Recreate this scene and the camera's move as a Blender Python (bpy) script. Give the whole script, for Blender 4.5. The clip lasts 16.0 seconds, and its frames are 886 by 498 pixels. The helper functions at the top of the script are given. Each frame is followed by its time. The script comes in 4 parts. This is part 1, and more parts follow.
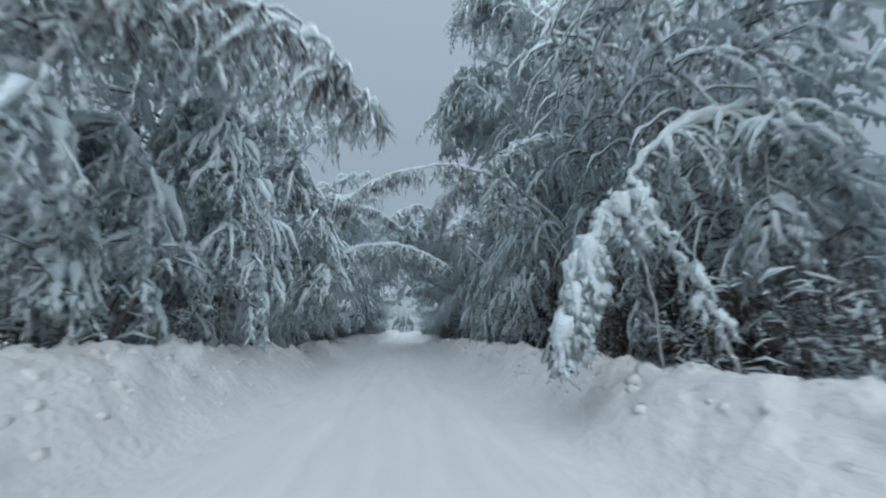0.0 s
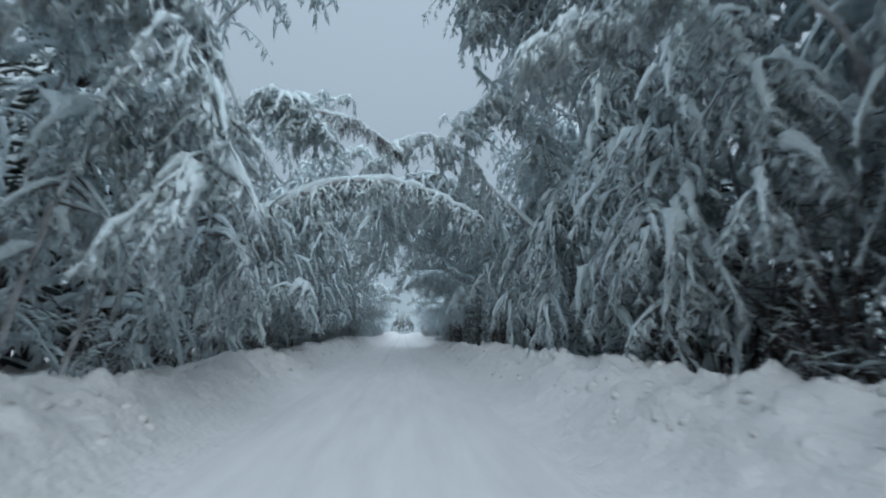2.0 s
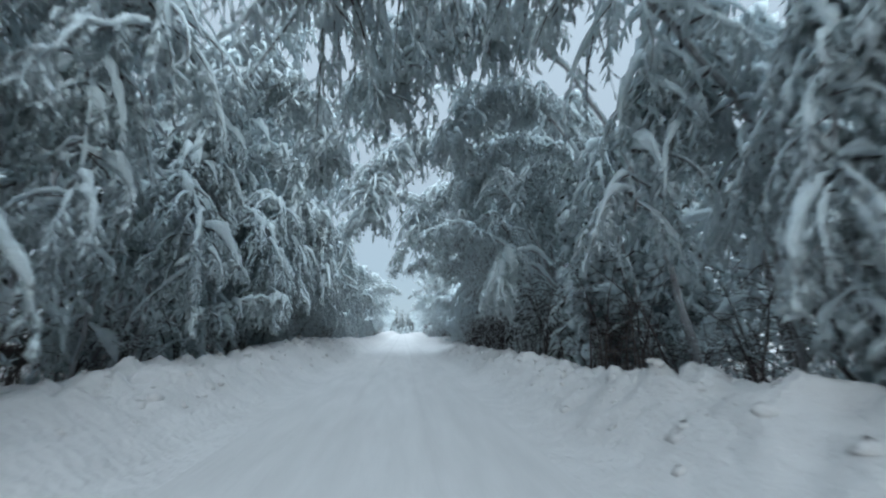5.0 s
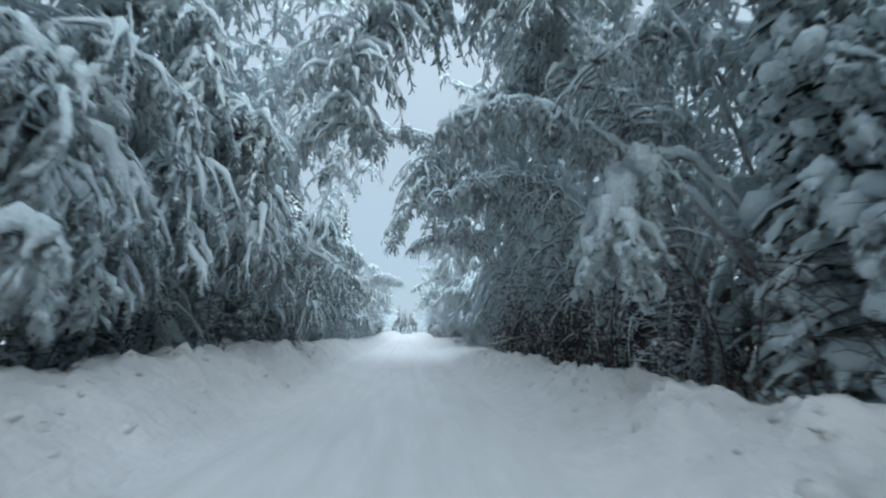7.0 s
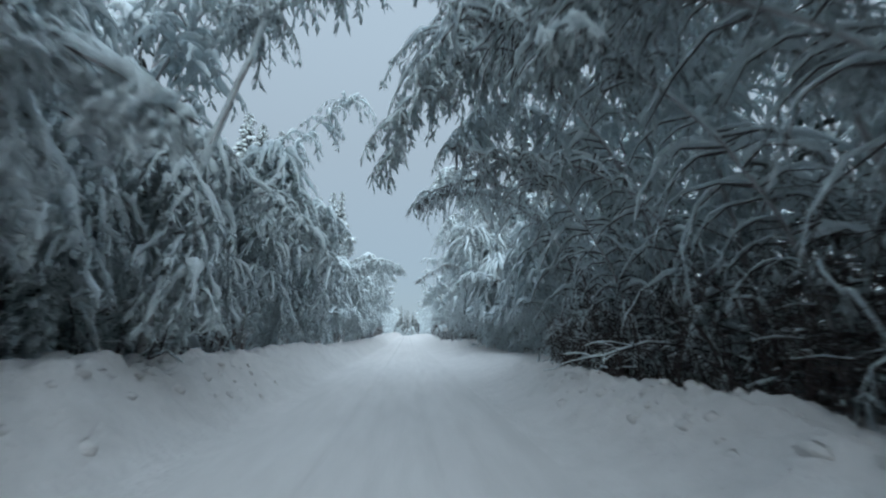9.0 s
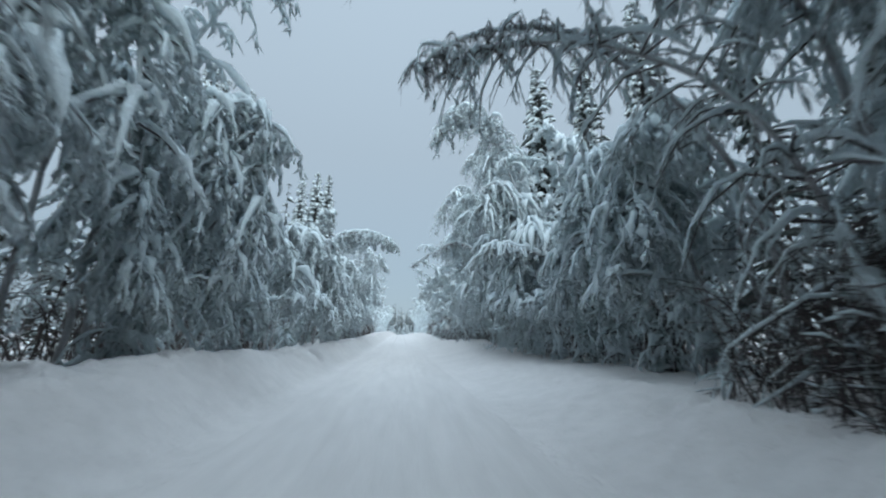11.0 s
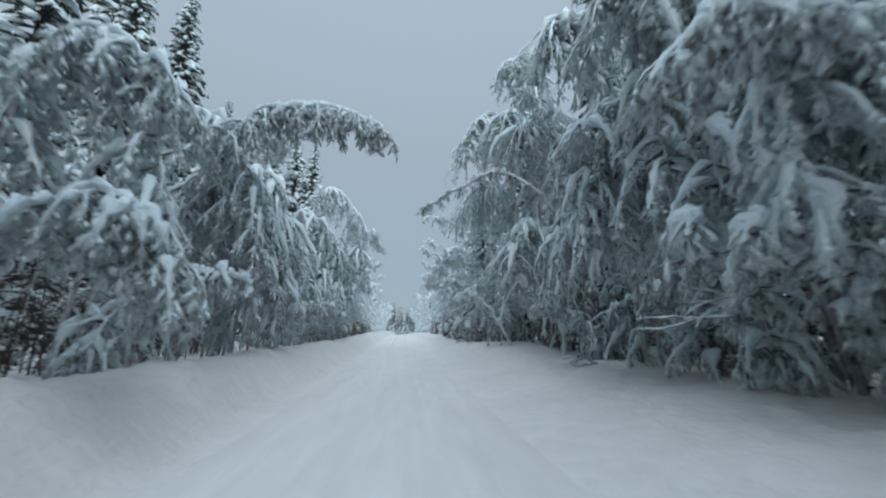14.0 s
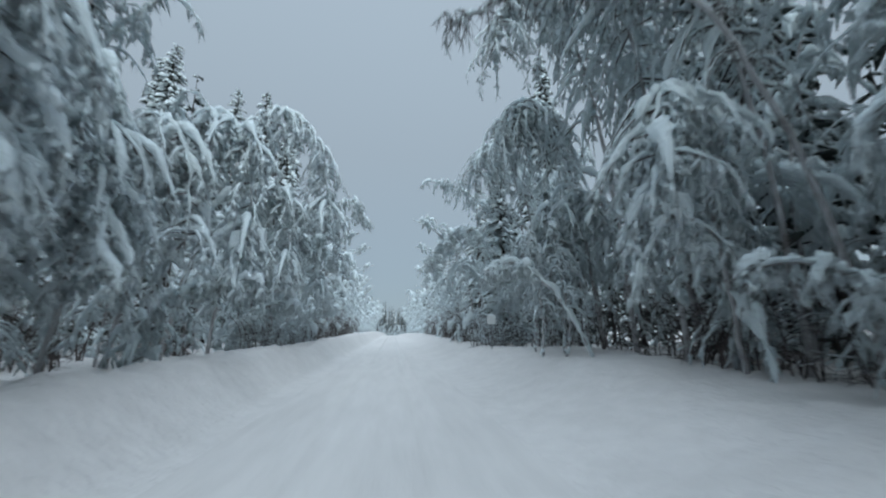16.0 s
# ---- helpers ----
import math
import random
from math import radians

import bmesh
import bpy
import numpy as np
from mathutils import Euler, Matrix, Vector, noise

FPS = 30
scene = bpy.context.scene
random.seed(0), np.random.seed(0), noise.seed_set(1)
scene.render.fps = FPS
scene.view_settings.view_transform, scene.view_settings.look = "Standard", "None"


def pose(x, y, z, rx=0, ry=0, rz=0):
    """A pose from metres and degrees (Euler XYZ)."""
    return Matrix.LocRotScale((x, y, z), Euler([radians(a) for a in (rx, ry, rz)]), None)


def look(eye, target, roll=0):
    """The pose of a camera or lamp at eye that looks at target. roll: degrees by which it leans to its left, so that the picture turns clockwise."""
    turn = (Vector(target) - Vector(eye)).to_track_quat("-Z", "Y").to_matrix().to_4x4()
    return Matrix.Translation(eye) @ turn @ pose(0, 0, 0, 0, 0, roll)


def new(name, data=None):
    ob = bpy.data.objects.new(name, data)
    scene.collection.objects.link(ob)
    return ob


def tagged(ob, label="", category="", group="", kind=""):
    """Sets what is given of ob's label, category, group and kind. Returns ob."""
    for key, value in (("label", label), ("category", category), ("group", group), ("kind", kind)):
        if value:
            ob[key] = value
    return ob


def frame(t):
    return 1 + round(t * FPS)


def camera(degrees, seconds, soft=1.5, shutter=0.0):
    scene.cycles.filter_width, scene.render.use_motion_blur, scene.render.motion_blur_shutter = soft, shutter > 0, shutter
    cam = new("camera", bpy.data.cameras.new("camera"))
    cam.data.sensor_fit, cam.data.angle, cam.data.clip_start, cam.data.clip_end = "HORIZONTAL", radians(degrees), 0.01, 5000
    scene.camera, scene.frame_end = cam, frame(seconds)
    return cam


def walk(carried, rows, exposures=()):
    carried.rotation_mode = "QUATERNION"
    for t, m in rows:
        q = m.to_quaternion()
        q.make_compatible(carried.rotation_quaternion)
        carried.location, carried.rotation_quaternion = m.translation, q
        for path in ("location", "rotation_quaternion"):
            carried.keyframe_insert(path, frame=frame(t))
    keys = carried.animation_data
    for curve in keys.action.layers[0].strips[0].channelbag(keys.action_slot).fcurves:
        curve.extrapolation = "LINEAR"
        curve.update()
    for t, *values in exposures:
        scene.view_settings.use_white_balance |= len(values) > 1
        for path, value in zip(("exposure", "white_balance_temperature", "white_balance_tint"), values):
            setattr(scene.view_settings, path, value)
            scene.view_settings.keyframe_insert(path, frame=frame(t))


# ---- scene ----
# A snowed-in forest road, driven along +y at a steady crawl.
FOV, EYE = 100.0, 1.45
FOCAL = 784.0 / math.tan(radians(FOV / 2))
cam = camera(FOV, 16.0, soft=2.15, shutter=0.45)

# seconds, metres along the road, aside, heading point of the road in the picture (right, down), roll
DRIVE = (
    (0.0, 0.00, 0.0, 714, 588, 0.0),
    (1.0, 4.60, 0.0, 714, 590, 0.2),
    (2.0, 8.85, 0.0, 713, 590, 0.2),
    (3.0, 12.95, 0.0, 711, 590, 0.2),
    (4.0, 16.90, 0.0, 710, 590, 0.1),
    (5.2, 21.65, 0.0, 713, 590, 0.1),
    (6.5, 26.80, 0.0, 716, 590, 0.1),
    (7.5, 30.80, 0.0, 718, 591, 0.2),
    (8.5, 34.90, 0.0, 720, 592, 0.2),
    (9.2, 37.80, 0.0, 721, 593, 0.2),
    (10.3, 42.10, 0.0, 716, 592, 0.2),
    (11.5, 46.70, 0.0, 708, 591, 0.2),
    (12.5, 50.50, 0.0, 711, 592, 0.3),
    (13.5, 54.40, 0.0, 712, 591, 0.3),
    (14.5, 58.60, 0.0, 706, 591, 0.3),
    (15.5, 63.00, 0.0, 699, 592, 0.4),
    (16.0, 65.25, 0.0, 694, 592, 0.4),
)


def drive_pose(along, aside, vx, vy, roll):
    pitch = math.atan((vy - 441) / FOCAL)
    yaw = math.atan((vx - 784) * math.cos(pitch) / FOCAL)
    return pose(aside, along, EYE, 90 + math.degrees(pitch), roll, math.degrees(yaw))


walk(cam, [(t, drive_pose(y, x, vx, vy, r)) for t, y, x, vx, vy, r in DRIVE],
     exposures=((0.0, 0.52, 6520, 11.5), (1.5, 0.62, 6470, 11), (4.0, 0.86, 6450, 10), (5.5, 1.14, 6490, 9.8), (6.5, 1.20, 6520, 10.2), (7.0, 1.16, 6460, 9.6), (7.5, 1.06, 6440, 9.6), (8.2, 0.86, 6450, 10), (9.0, 0.78, 6450, 10), (11.5, 0.88, 6560, 11), (12.2, 0.87, 6580, 11), (13.2, 0.71, 6590, 11.5), (16.0, 0.60, 6620, 11.5)))

# ---- light: overcast winter dusk ----
world = bpy.data.worlds.new("world")
scene.world = world
world.use_nodes = True
wn, wl = world.node_tree.nodes, world.node_tree.links
wn.clear()
sky = wn.new("ShaderNodeTexSky")
sky.sky_type, sky.sun_disc = "NISHITA", False
sky.sun_elevation, sky.sun_rotation = radians(12), radians(200)
dim = wn.new("ShaderNodeVectorMath")
dim.operation = "SCALE"
dim.inputs["Scale"].default_value = 0.06
wl.new(sky.outputs[0], dim.inputs[0])
# cloud cover: brighter overhead than at the horizon
coord = wn.new("ShaderNodeTexCoord")
split = wn.new("ShaderNodeSeparateXYZ")
wl.new(coord.outputs["Generated"], split.inputs[0])
cover = wn.new("ShaderNodeValToRGB")
wl.new(split.outputs["Z"], cover.inputs[0])
cover.color_ramp.elements[0].position, cover.color_ramp.elements[1].position = 0.0, 1.0
cover.color_ramp.elements[0].color = (0.194, 0.269, 0.332, 1)
cover.color_ramp.elements[1].color = (1.36, 1.73, 2.05, 1)
mid = cover.color_ramp.elements.new(0.45)
mid.color = (0.240, 0.305, 0.362, 1)
high = cover.color_ramp.elements.new(0.745)
high.color = (0.280, 0.356, 0.424, 1)
cloud = wn.new("ShaderNodeMix")
cloud.data_type = "RGBA"
cloud.inputs["Factor"].default_value = 0.9
wl.new(dim.outputs[0], cloud.inputs["A"])
wl.new(cover.outputs[0], cloud.inputs["B"])
back = wn.new("ShaderNodeBackground")
back.inputs["Strength"].default_value = 1.0
wl.new(cloud.outputs["Result"], back.inputs["Color"])
wl.new(back.outputs[0], wn.new("ShaderNodeOutputWorld").inputs["Surface"])

sun = new("sun", bpy.data.lights.new("sun", "SUN"))
sun.data.energy, sun.data.angle, sun.data.color = 1.5, radians(60), (0.80, 0.925, 1.0)
sun.matrix_world = look((0, 0, 30), (-11, 57, 0))


scene.cycles.diffuse_bounces = 8

# ---- materials ----
def material(name, base, rough, spread=0.15, scale=6.0, bump=0.3, fine=40.0, tint=None, metal=0.0, spec=0.3, along=1.0, reach=0.04):
    """A grained surface: two scales of noise vary its colour, a third gives relief."""
    m = bpy.data.materials.new(name)
    m.use_nodes = True
    n, l = m.node_tree.nodes, m.node_tree.links
    b = n["Principled BSDF"]
    b.inputs["Roughness"].default_value, b.inputs["Metallic"].default_value = rough, metal
    b.inputs["Specular IOR Level"].default_value = spec
    at = n.new("ShaderNodeTexCoord")
    big, small = n.new("ShaderNodeTexNoise"), n.new("ShaderNodeTexNoise")
    big.inputs["Scale"].default_value, small.inputs["Scale"].default_value = scale * 0.12, scale
    small.inputs["Detail"].default_value = 5
    add = n.new("ShaderNodeMath")
    add.operation = "MULTIPLY_ADD"
    add.inputs[1].default_value = 0.5
    half = n.new("ShaderNodeMath")
    half.operation = "MULTIPLY"
    half.inputs[1].default_value = 0.5
    ramp = n.new("ShaderNodeValToRGB")
    dark = tint or tuple(c * (1 - spread) for c in base)
    ramp.color_ramp.elements[0].position, ramp.color_ramp.elements[1].position = 0.35, 0.65
    ramp.color_ramp.elements[0].color = (*dark, 1)
    ramp.color_ramp.elements[1].color = (*(min(0.95, c * (1 + spread * 0.4)) for c in base), 1)
    lie = n.new("ShaderNodeMapping")
    lie.inputs["Scale"].default_value = (1, along, 1)
    l.new(at.outputs["Object"], lie.inputs["Vector"])
    for tex in (big, small):
        l.new(lie.outputs[0], tex.inputs["Vector"])
    l.new(big.outputs["Fac"], half.inputs[0])
    l.new(small.outputs["Fac"], add.inputs[0])
    l.new(half.outputs[0], add.inputs[2])
    l.new(add.outputs[0], ramp.inputs[0])
    l.new(ramp.outputs[0], b.inputs["Base Color"])
    grain = n.new("ShaderNodeTexNoise")
    grain.inputs["Scale"].default_value, grain.inputs["Detail"].default_value = fine, 4
    relief = n.new("ShaderNodeBump")
    relief.inputs["Strength"].default_value, relief.inputs["Distance"].default_value = bump, reach
    l.new(lie.outputs[0], grain.inputs["Vector"])
    l.new(grain.outputs["Fac"], relief.inputs["Height"])
    l.new(relief.outputs[0], b.inputs["Normal"])
    return m


def let_light_through(m, share):
    """Loose snow scatters light through: mixes a translucent share into the material."""
    n, l = m.node_tree.nodes, m.node_tree.links
    b, out = n["Principled BSDF"], n["Material Output"]
    through_ = n.new("ShaderNodeBsdfTranslucent")
    through_.inputs["Color"].default_value = (0.90, 0.94, 0.97, 1)
    mix = n.new("ShaderNodeMixShader")
    mix.inputs[0].default_value = share
    l.new(b.outputs[0], mix.inputs[1])
    l.new(through_.outputs[0], mix.inputs[2])
    l.new(mix.outputs[0], out.inputs["Surface"])
    return m


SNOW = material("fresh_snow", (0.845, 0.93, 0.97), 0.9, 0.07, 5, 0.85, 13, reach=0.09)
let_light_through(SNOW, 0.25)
# headlight glow is painted into the warm base colour of bank and road snow
HEADLIT_GROUND_SNOW = material("headlit_ground_snow", (0.65, 0.625, 0.61), 0.8, 0.10, 3, 0.8, 9, reach=0.06)
HEADLIT_ROAD_SNOW = material("headlit_packed_road_snow", (0.63, 0.605, 0.59), 0.75, 0.10, 3.5, 0.25, 12, along=0.15)
BARK = material("dark_bark", (0.065, 0.055, 0.052), 0.9, 0.5, 9, 0.8, 30)
BIRCH = material("frosted_birch_bark", (0.55, 0.555, 0.57), 0.85, 0.2, 5, 0.7, 26, tint=(0.20, 0.185, 0.18))
TWIG = material("twig_bark", (0.15, 0.135, 0.135), 0.9, 0.4, 12, 0.3, 40)
NEEDLE = material("spruce_needles", (0.075, 0.092, 0.086), 0.8, 0.5, 14, 0.8, 60)
DARK = material("dry_undergrowth", (0.115, 0.094, 0.09), 0.95, 0.45, 10, 0.6, 50)
DEAD = material("frosted_undergrowth", (0.17, 0.155, 0.155), 0.95, 0.4, 10, 0.6, 50, tint=(0.055, 0.042, 0.04))
LEAF = material("withered_leaf", (0.10, 0.06, 0.035), 0.8, 0.4, 20, 0.3, 60)
SIGN = material("sign_sheet", (0.72, 0.74, 0.74), 0.5, 0.06, 8, 0.05, 40)
STEEL = material("galvanised_post", (0.35, 0.36, 0.37), 0.45, 0.2, 20, 0.1, 60, metal=0.7)

# ---- geometry helpers ----
class Soup:
    """Gathers vertices and quads of many tubes, to become one mesh."""

    def __init__(self):
        self.v, self.f, self.t, self.n = [], [], [], 0

    def tubes(self, C, R, sides, rng, knob=0.0):
        """C: (N, P, 3) centre lines; R: (N, P) radii; knob: how uneven the surface is."""
        if len(C) == 0:
            return
        N, P, _ = C.shape
        T = np.gradient(C, axis=1)
        T /= np.linalg.norm(T, axis=2, keepdims=True) + 1e-9
        a = rng.uniform(0, 6.283, N)
        ref = np.stack([np.cos(a), np.sin(a), np.full(N, 0.15)], -1)[:, None, :]
        A = np.cross(T, ref)
        A /= np.linalg.norm(A, axis=2, keepdims=True) + 1e-9
        B = np.cross(T, A)
        ang = np.arange(sides) * 2 * np.pi / sides
        ring = A[:, :, None, :] * np.cos(ang)[:, None] + B[:, :, None, :] * np.sin(ang)[:, None]
        if knob:
            ring = ring * rng.uniform(1 - knob, 1 + knob, (N, P, sides, 1))
        V = C[:, :, None, :] + ring * R[:, :, None, None]
        idx = self.n + np.arange(N * P * sides).reshape(N, P, sides)
        nxt = np.roll(idx, -1, axis=2)
        F = np.stack([idx[:, :-1], nxt[:, :-1], nxt[:, 1:], idx[:, 1:]], -1)
        self.v.append(V.reshape(-1, 3))
        self.f.append(F.reshape(-1, 4))
        self.n += N * P * sides

    def quads(self, V, F):
        self.v.append(V)
        self.f.append(F + self.n)
        self.n += len(V)

    def mesh(self, name, mat):
        me = bpy.data.meshes.new(name)
        V = np.concatenate(self.v)
        F = np.concatenate(self.f).ravel() if self.f else np.zeros(0, int)
        T = np.concatenate(self.t).ravel() if self.t else np.zeros(0, int)
        me.vertices.add(len(V))
        me.vertices.foreach_set("co", V.astype(np.float32).ravel())
        me.loops.add(len(F) + len(T))
        me.loops.foreach_set("vertex_index", np.concatenate([F, T]).astype(np.int32))
        starts = np.concatenate([np.arange(0, len(F), 4), len(F) + np.arange(0, len(T), 3)])
        me.polygons.add(len(starts))
        me.polygons.foreach_set("loop_start", starts.astype(np.int32))
        me.polygons.foreach_set("use_smooth", np.ones(len(starts), bool))
        me.update(calc_edges=True)
        me.materials.append(mat)
        return me


def part(name, me, parent, label=""):
    ob = new(name, me)
    ob.parent = parent
    return tagged(ob, label) if label else ob


def grow(start, azimuth, theta0, theta1, length, steps, power=1.0, wob=0.0, rng=None):
    """Centre lines that leave start at theta0 from the zenith and sag to theta1."""
    N = len(start)
    s = (np.arange(steps) + 0.5) / steps
    th = theta0[:, None] + (theta1 - theta0)[:, None] * s[None] ** power
    az = azimuth[:, None] + np.zeros((1, steps))
    if wob:
        th = th + rng.normal(0, wob, (N, steps))
        az = az + np.cumsum(rng.normal(0, wob, (N, steps)), axis=1)
    d = np.stack([np.sin(th) * np.cos(az), np.sin(th) * np.sin(az), np.cos(th)], -1)
    d *= (length / steps)[:, None, None]
    return np.concatenate([start[:, None], start[:, None] + np.cumsum(d, axis=1)], axis=1)


def along(C, which, s):
    """The places at the fractions s of the centre lines C[which], and the ways there."""
    P = C.shape[1] - 1
    x = np.clip(s * P, 0, P - 1e-4)
    i = x.astype(int)
    w = (x - i)[:, None]
    return C[which, i] * (1 - w) + C[which, i + 1] * w, C[which, i + 1] - C[which, i]


def taper(N, P, r0, r1):
    return np.linspace(1, 0, P)[None] * (r0 - r1)[:, None] + r1[:, None] + np.zeros((N, P))


def lumps(rng, N, P, low, high):
    """Uneven radii that close at both ends."""
    R = rng.uniform(low, high, (N, P))
    R[:, 0] *= 0.4
    R[:, -1] = 0.006
    return R


# ---- trees ----
def curve_through(points, steps):
    """A smooth line (Catmull-Rom) through the points, in even steps, as an array."""
    p = np.array([points[0]] + list(points) + [points[-1]], float)
    n = len(points) - 1
    u = np.linspace(0, n - 1e-6, steps)
    i = u.astype(int)
    t = (u - i)[:, None]
    a, b, c, d = p[i], p[i + 1], p[i + 2], p[i + 3]
    return 0.5 * (2 * b + (c - a) * t + (2 * a - 5 * b + 4 * c - d) * t**2 + (3 * b - a - 3 * c + d) * t**3)


def spindles(soup, start, way, rng, low, high):
    """Short snow-covered shoots: slender four-faced slivers from start along way."""
    N = len(start)
    if not N:
        return
    t = way / (np.linalg.norm(way, axis=1, keepdims=True) + 1e-9)
    a = rng.uniform(0, 6.283, N)
    A = np.cross(t, np.stack([np.cos(a), np.sin(a), np.full(N, 0.2)], -1))
    A /= np.linalg.norm(A, axis=1, keepdims=True) + 1e-9
    B = np.cross(t, A)
    r = rng.uniform(low, high, N)[:, None]
    m = start + way * rng.uniform(0.45, 0.75, N)[:, None]
    V = np.stack([start, m + A * r * 1.6, m + (-0.9 * A + 1.35 * B) * r, start + way + (-0.4 * A - 0.6 * B) * r], 1)
    k = soup.n + 4 * np.arange(N)[:, None]
    F = np.array([[0, 1, 2], [3, 2, 1], [0, 2, 3], [0, 3, 1]])
    soup.v.append(V.reshape(-1, 3))
    soup.t.append((k[:, None] + F[None]).reshape(-1, 3))
    soup.n += 4 * N


def slivers(soup, start, way, rng, low, high):
    """Small pointed shoots: three-sided cones from start along way."""
    N = len(start)
    if not N:
        return
    t = way / (np.linalg.norm(way, axis=1, keepdims=True) + 1e-9)
    a = rng.uniform(0, 6.283, N)
    A = np.cross(t, np.stack([np.cos(a), np.sin(a), np.full(N, 0.2)], -1))
    A /= np.linalg.norm(A, axis=1, keepdims=True) + 1e-9
    B = np.cross(t, A)
    r = rng.uniform(low, high, N)[:, None]
    m = start + way * 0.15
    V = np.stack([m + A * r, m + (-0.5 * A + 0.87 * B) * r, m + (-0.5 * A - 0.87 * B) * r, start + way], 1)
    k = soup.n + 4 * np.arange(N)[:, None]
    F = np.array([[0, 1, 3], [1, 2, 3], [2, 0, 3]])
    soup.v.append(V.reshape(-1, 3))
    soup.t.append((k[:, None] + F[None]).reshape(-1, 3))
    soup.n += 4 * N


def birch_meshes(seed, line=None, L=12.0, th0=3, th1=60, power=2.2, branches=60, twigs=26, shoots=1, blen=2.0, s0=0.25,
                 fat=1.0, trunk_r=None, load=1.0, bare=0.12, lift=(20, 70), hang=(158, 179), tip=0.45, drape=0.3, end_r=0.014, bark=None, sag=0.6, twig=1.0, boughs=True, coat=0.36):
    """Meshes of a snow-laden birch: trunk with boughs, bare twigs, and the snow on all of it.
    line: places the trunk runs through, from its foot; else it leans towards +x from th0 to th1 degrees.
    drape: the share of boughs wrapped in thick hanging snow; tip: length of the uppermost boughs against the lowest."""
    rng = np.random.default_rng(seed)
    wood, fine, snow = Soup(), Soup(), Soup()
    if line is not None:
        trunk = curve_through([tuple(np.array(q) - np.array(line[0])) for q in line], 34)[None]
        trunk[0, 1:-1] += rng.normal(0, 0.022, (32, 3))
        trunk[0, 0, 2] -= 0.3
        L = float(np.linalg.norm(np.diff(trunk[0], axis=0), axis=1).sum())
    else:
        trunk = grow(np.array([[0, 0, -0.3]]), np.array([0.0]), np.radians([th0]), np.radians([th1]), np.array([L]), 33, power, 0.03, rng)
    r0 = trunk_r or 0.0035 * L + 0.02
    TR = taper(1, 34, np.array([r0]), np.array([end_r]))
    TR[0, 0] *= 1.3
    wood.tubes(trunk, TR, 8, rng)

    def topped(lines, R, thick, sides, floor, soft):
        """Snow lying along the upper side of lines, thicker where they run level."""
        T = np.gradient(lines, axis=1)
        T /= np.linalg.norm(T, axis=2, keepdims=True) + 1e-9
        flat = np.sqrt(np.clip(1 - T[..., 2] ** 2, 0, 1))
        fl = np.clip(flat * 1.2 - 0.1, 0, 1)
        S = (R * 1.0 + thick) * (floor + (1 - floor) * fl) * rng.uniform(1 - soft, 1 + soft, fl.shape) * load
        C = lines.copy()
        C[..., 2] += (R * 0.8 + S * 0.75) * fl
        S[:, -1] = 0.006
        S[:, 0] *= 0.5
        snow.tubes(C, S, sides, rng, 0.3)

    topped(trunk, TR, 0.045, 7, coat, 0.35)
    # boughs
    sb = np.sort(s0 + (1 - s0) * rng.uniform(0, 1, branches) ** 0.9)
    st, way = along(trunk, np.zeros(branches, int), sb)
    az = rng.uniform(0, 6.283, branches)
    bl = blen * (1 + (tip - 1) * sb) * rng.uniform(0.55, 1.3, branches)
    B = grow(st, az, np.radians(rng.uniform(*lift, branches)), np.radians(rng.uniform(*hang, branches)), bl, 7, sag, 0.13, rng)
    BR = taper(branches, 8, 0.008 + 0.009 * bl, np.full(branches, 0.004))
    if boughs:
        fine.tubes(B[:, [0, 2, 4, 7]], BR[:, [0, 2, 4, 7]], 3, rng)
    heavy = np.where(rng.uniform(0, 1, branches) < drape, rng.uniform(1.3, 2.0, branches), rng.uniform(0.6, 1.1, branches))
    clump = np.where(heavy > 1.2, rng.uniform(0.04, 0.085, branches), rng.uniform(0.008, 0.028, branches))
    body = np.array([0.4, 1.0, 1.35, 1.25, 1.05, 0.9, 0.75, 0.45])[None] * rng.uniform(0.3, 1.55, (branches, 8))
    topped(B, BR, clump[:, None] * fat * body, 5 if shoots else 4, 0.6, 0.25)
    # hanging twigs: snow-covered slivers, or bare
    nt = branches * twigs
    who = np.repeat(np.arange(branches), twigs)
    hv = heavy[who]
    stt, _ = along(B, who, rng.uniform(0.08, 1.0, nt))
    a = rng.uniform(0, 6.283, nt)
    tl = rng.uniform(0.14, 0.46, nt) * (0.75 + 0.2 * min(blen, 2.2)) * twig * (0.8 + 0.2 * hv)
    out_ = rng.uniform(0.05, 0.85, nt)
    tway = np.stack([np.cos(a) * out_, np.sin(a) * out_, np.full(nt, -1.0)], -1)
    tway *= (tl / np.linalg.norm(tway, axis=1))[:, None]
    naked = rng.uniform(0, 1, nt) < bare
    slivers(fine, stt[naked], tway[naked], rng, 0.005, 0.009)
    if shoots:
        spindles(snow, stt[~naked], tway[~naked], rng, 0.016 * fat * load, 0.042 * fat * load)
    else:
        slivers(snow, stt[~naked], tway[~naked], rng, 0.030 * fat * load, 0.066 * fat * load)
    # shoots on the twigs
    if shoots:
        ns = nt // 2
        who2 = 2 * np.arange(ns)
        ss = stt[who2] + tway[who2] * rng.uniform(0.0, 0.9, ns)[:, None]
        a = rng.uniform(0, 6.283, ns)
        o = rng.uniform(0.3, 1.0, ns)
        down = np.stack([np.cos(a) * o, np.sin(a) * o, rng.uniform(-1.2, 0.1, ns)], -1) * (rng.uniform(0.06, 0.15, ns) * (0.6 + 0.4 * hv[who2]))[:, None]
        nk = naked[who2]
        slivers(fine, ss[nk], down[nk], rng, 0.004, 0.007)
        slivers(snow, ss[~nk], down[~nk], rng, 0.013 * fat * load, 0.030 * fat * load)
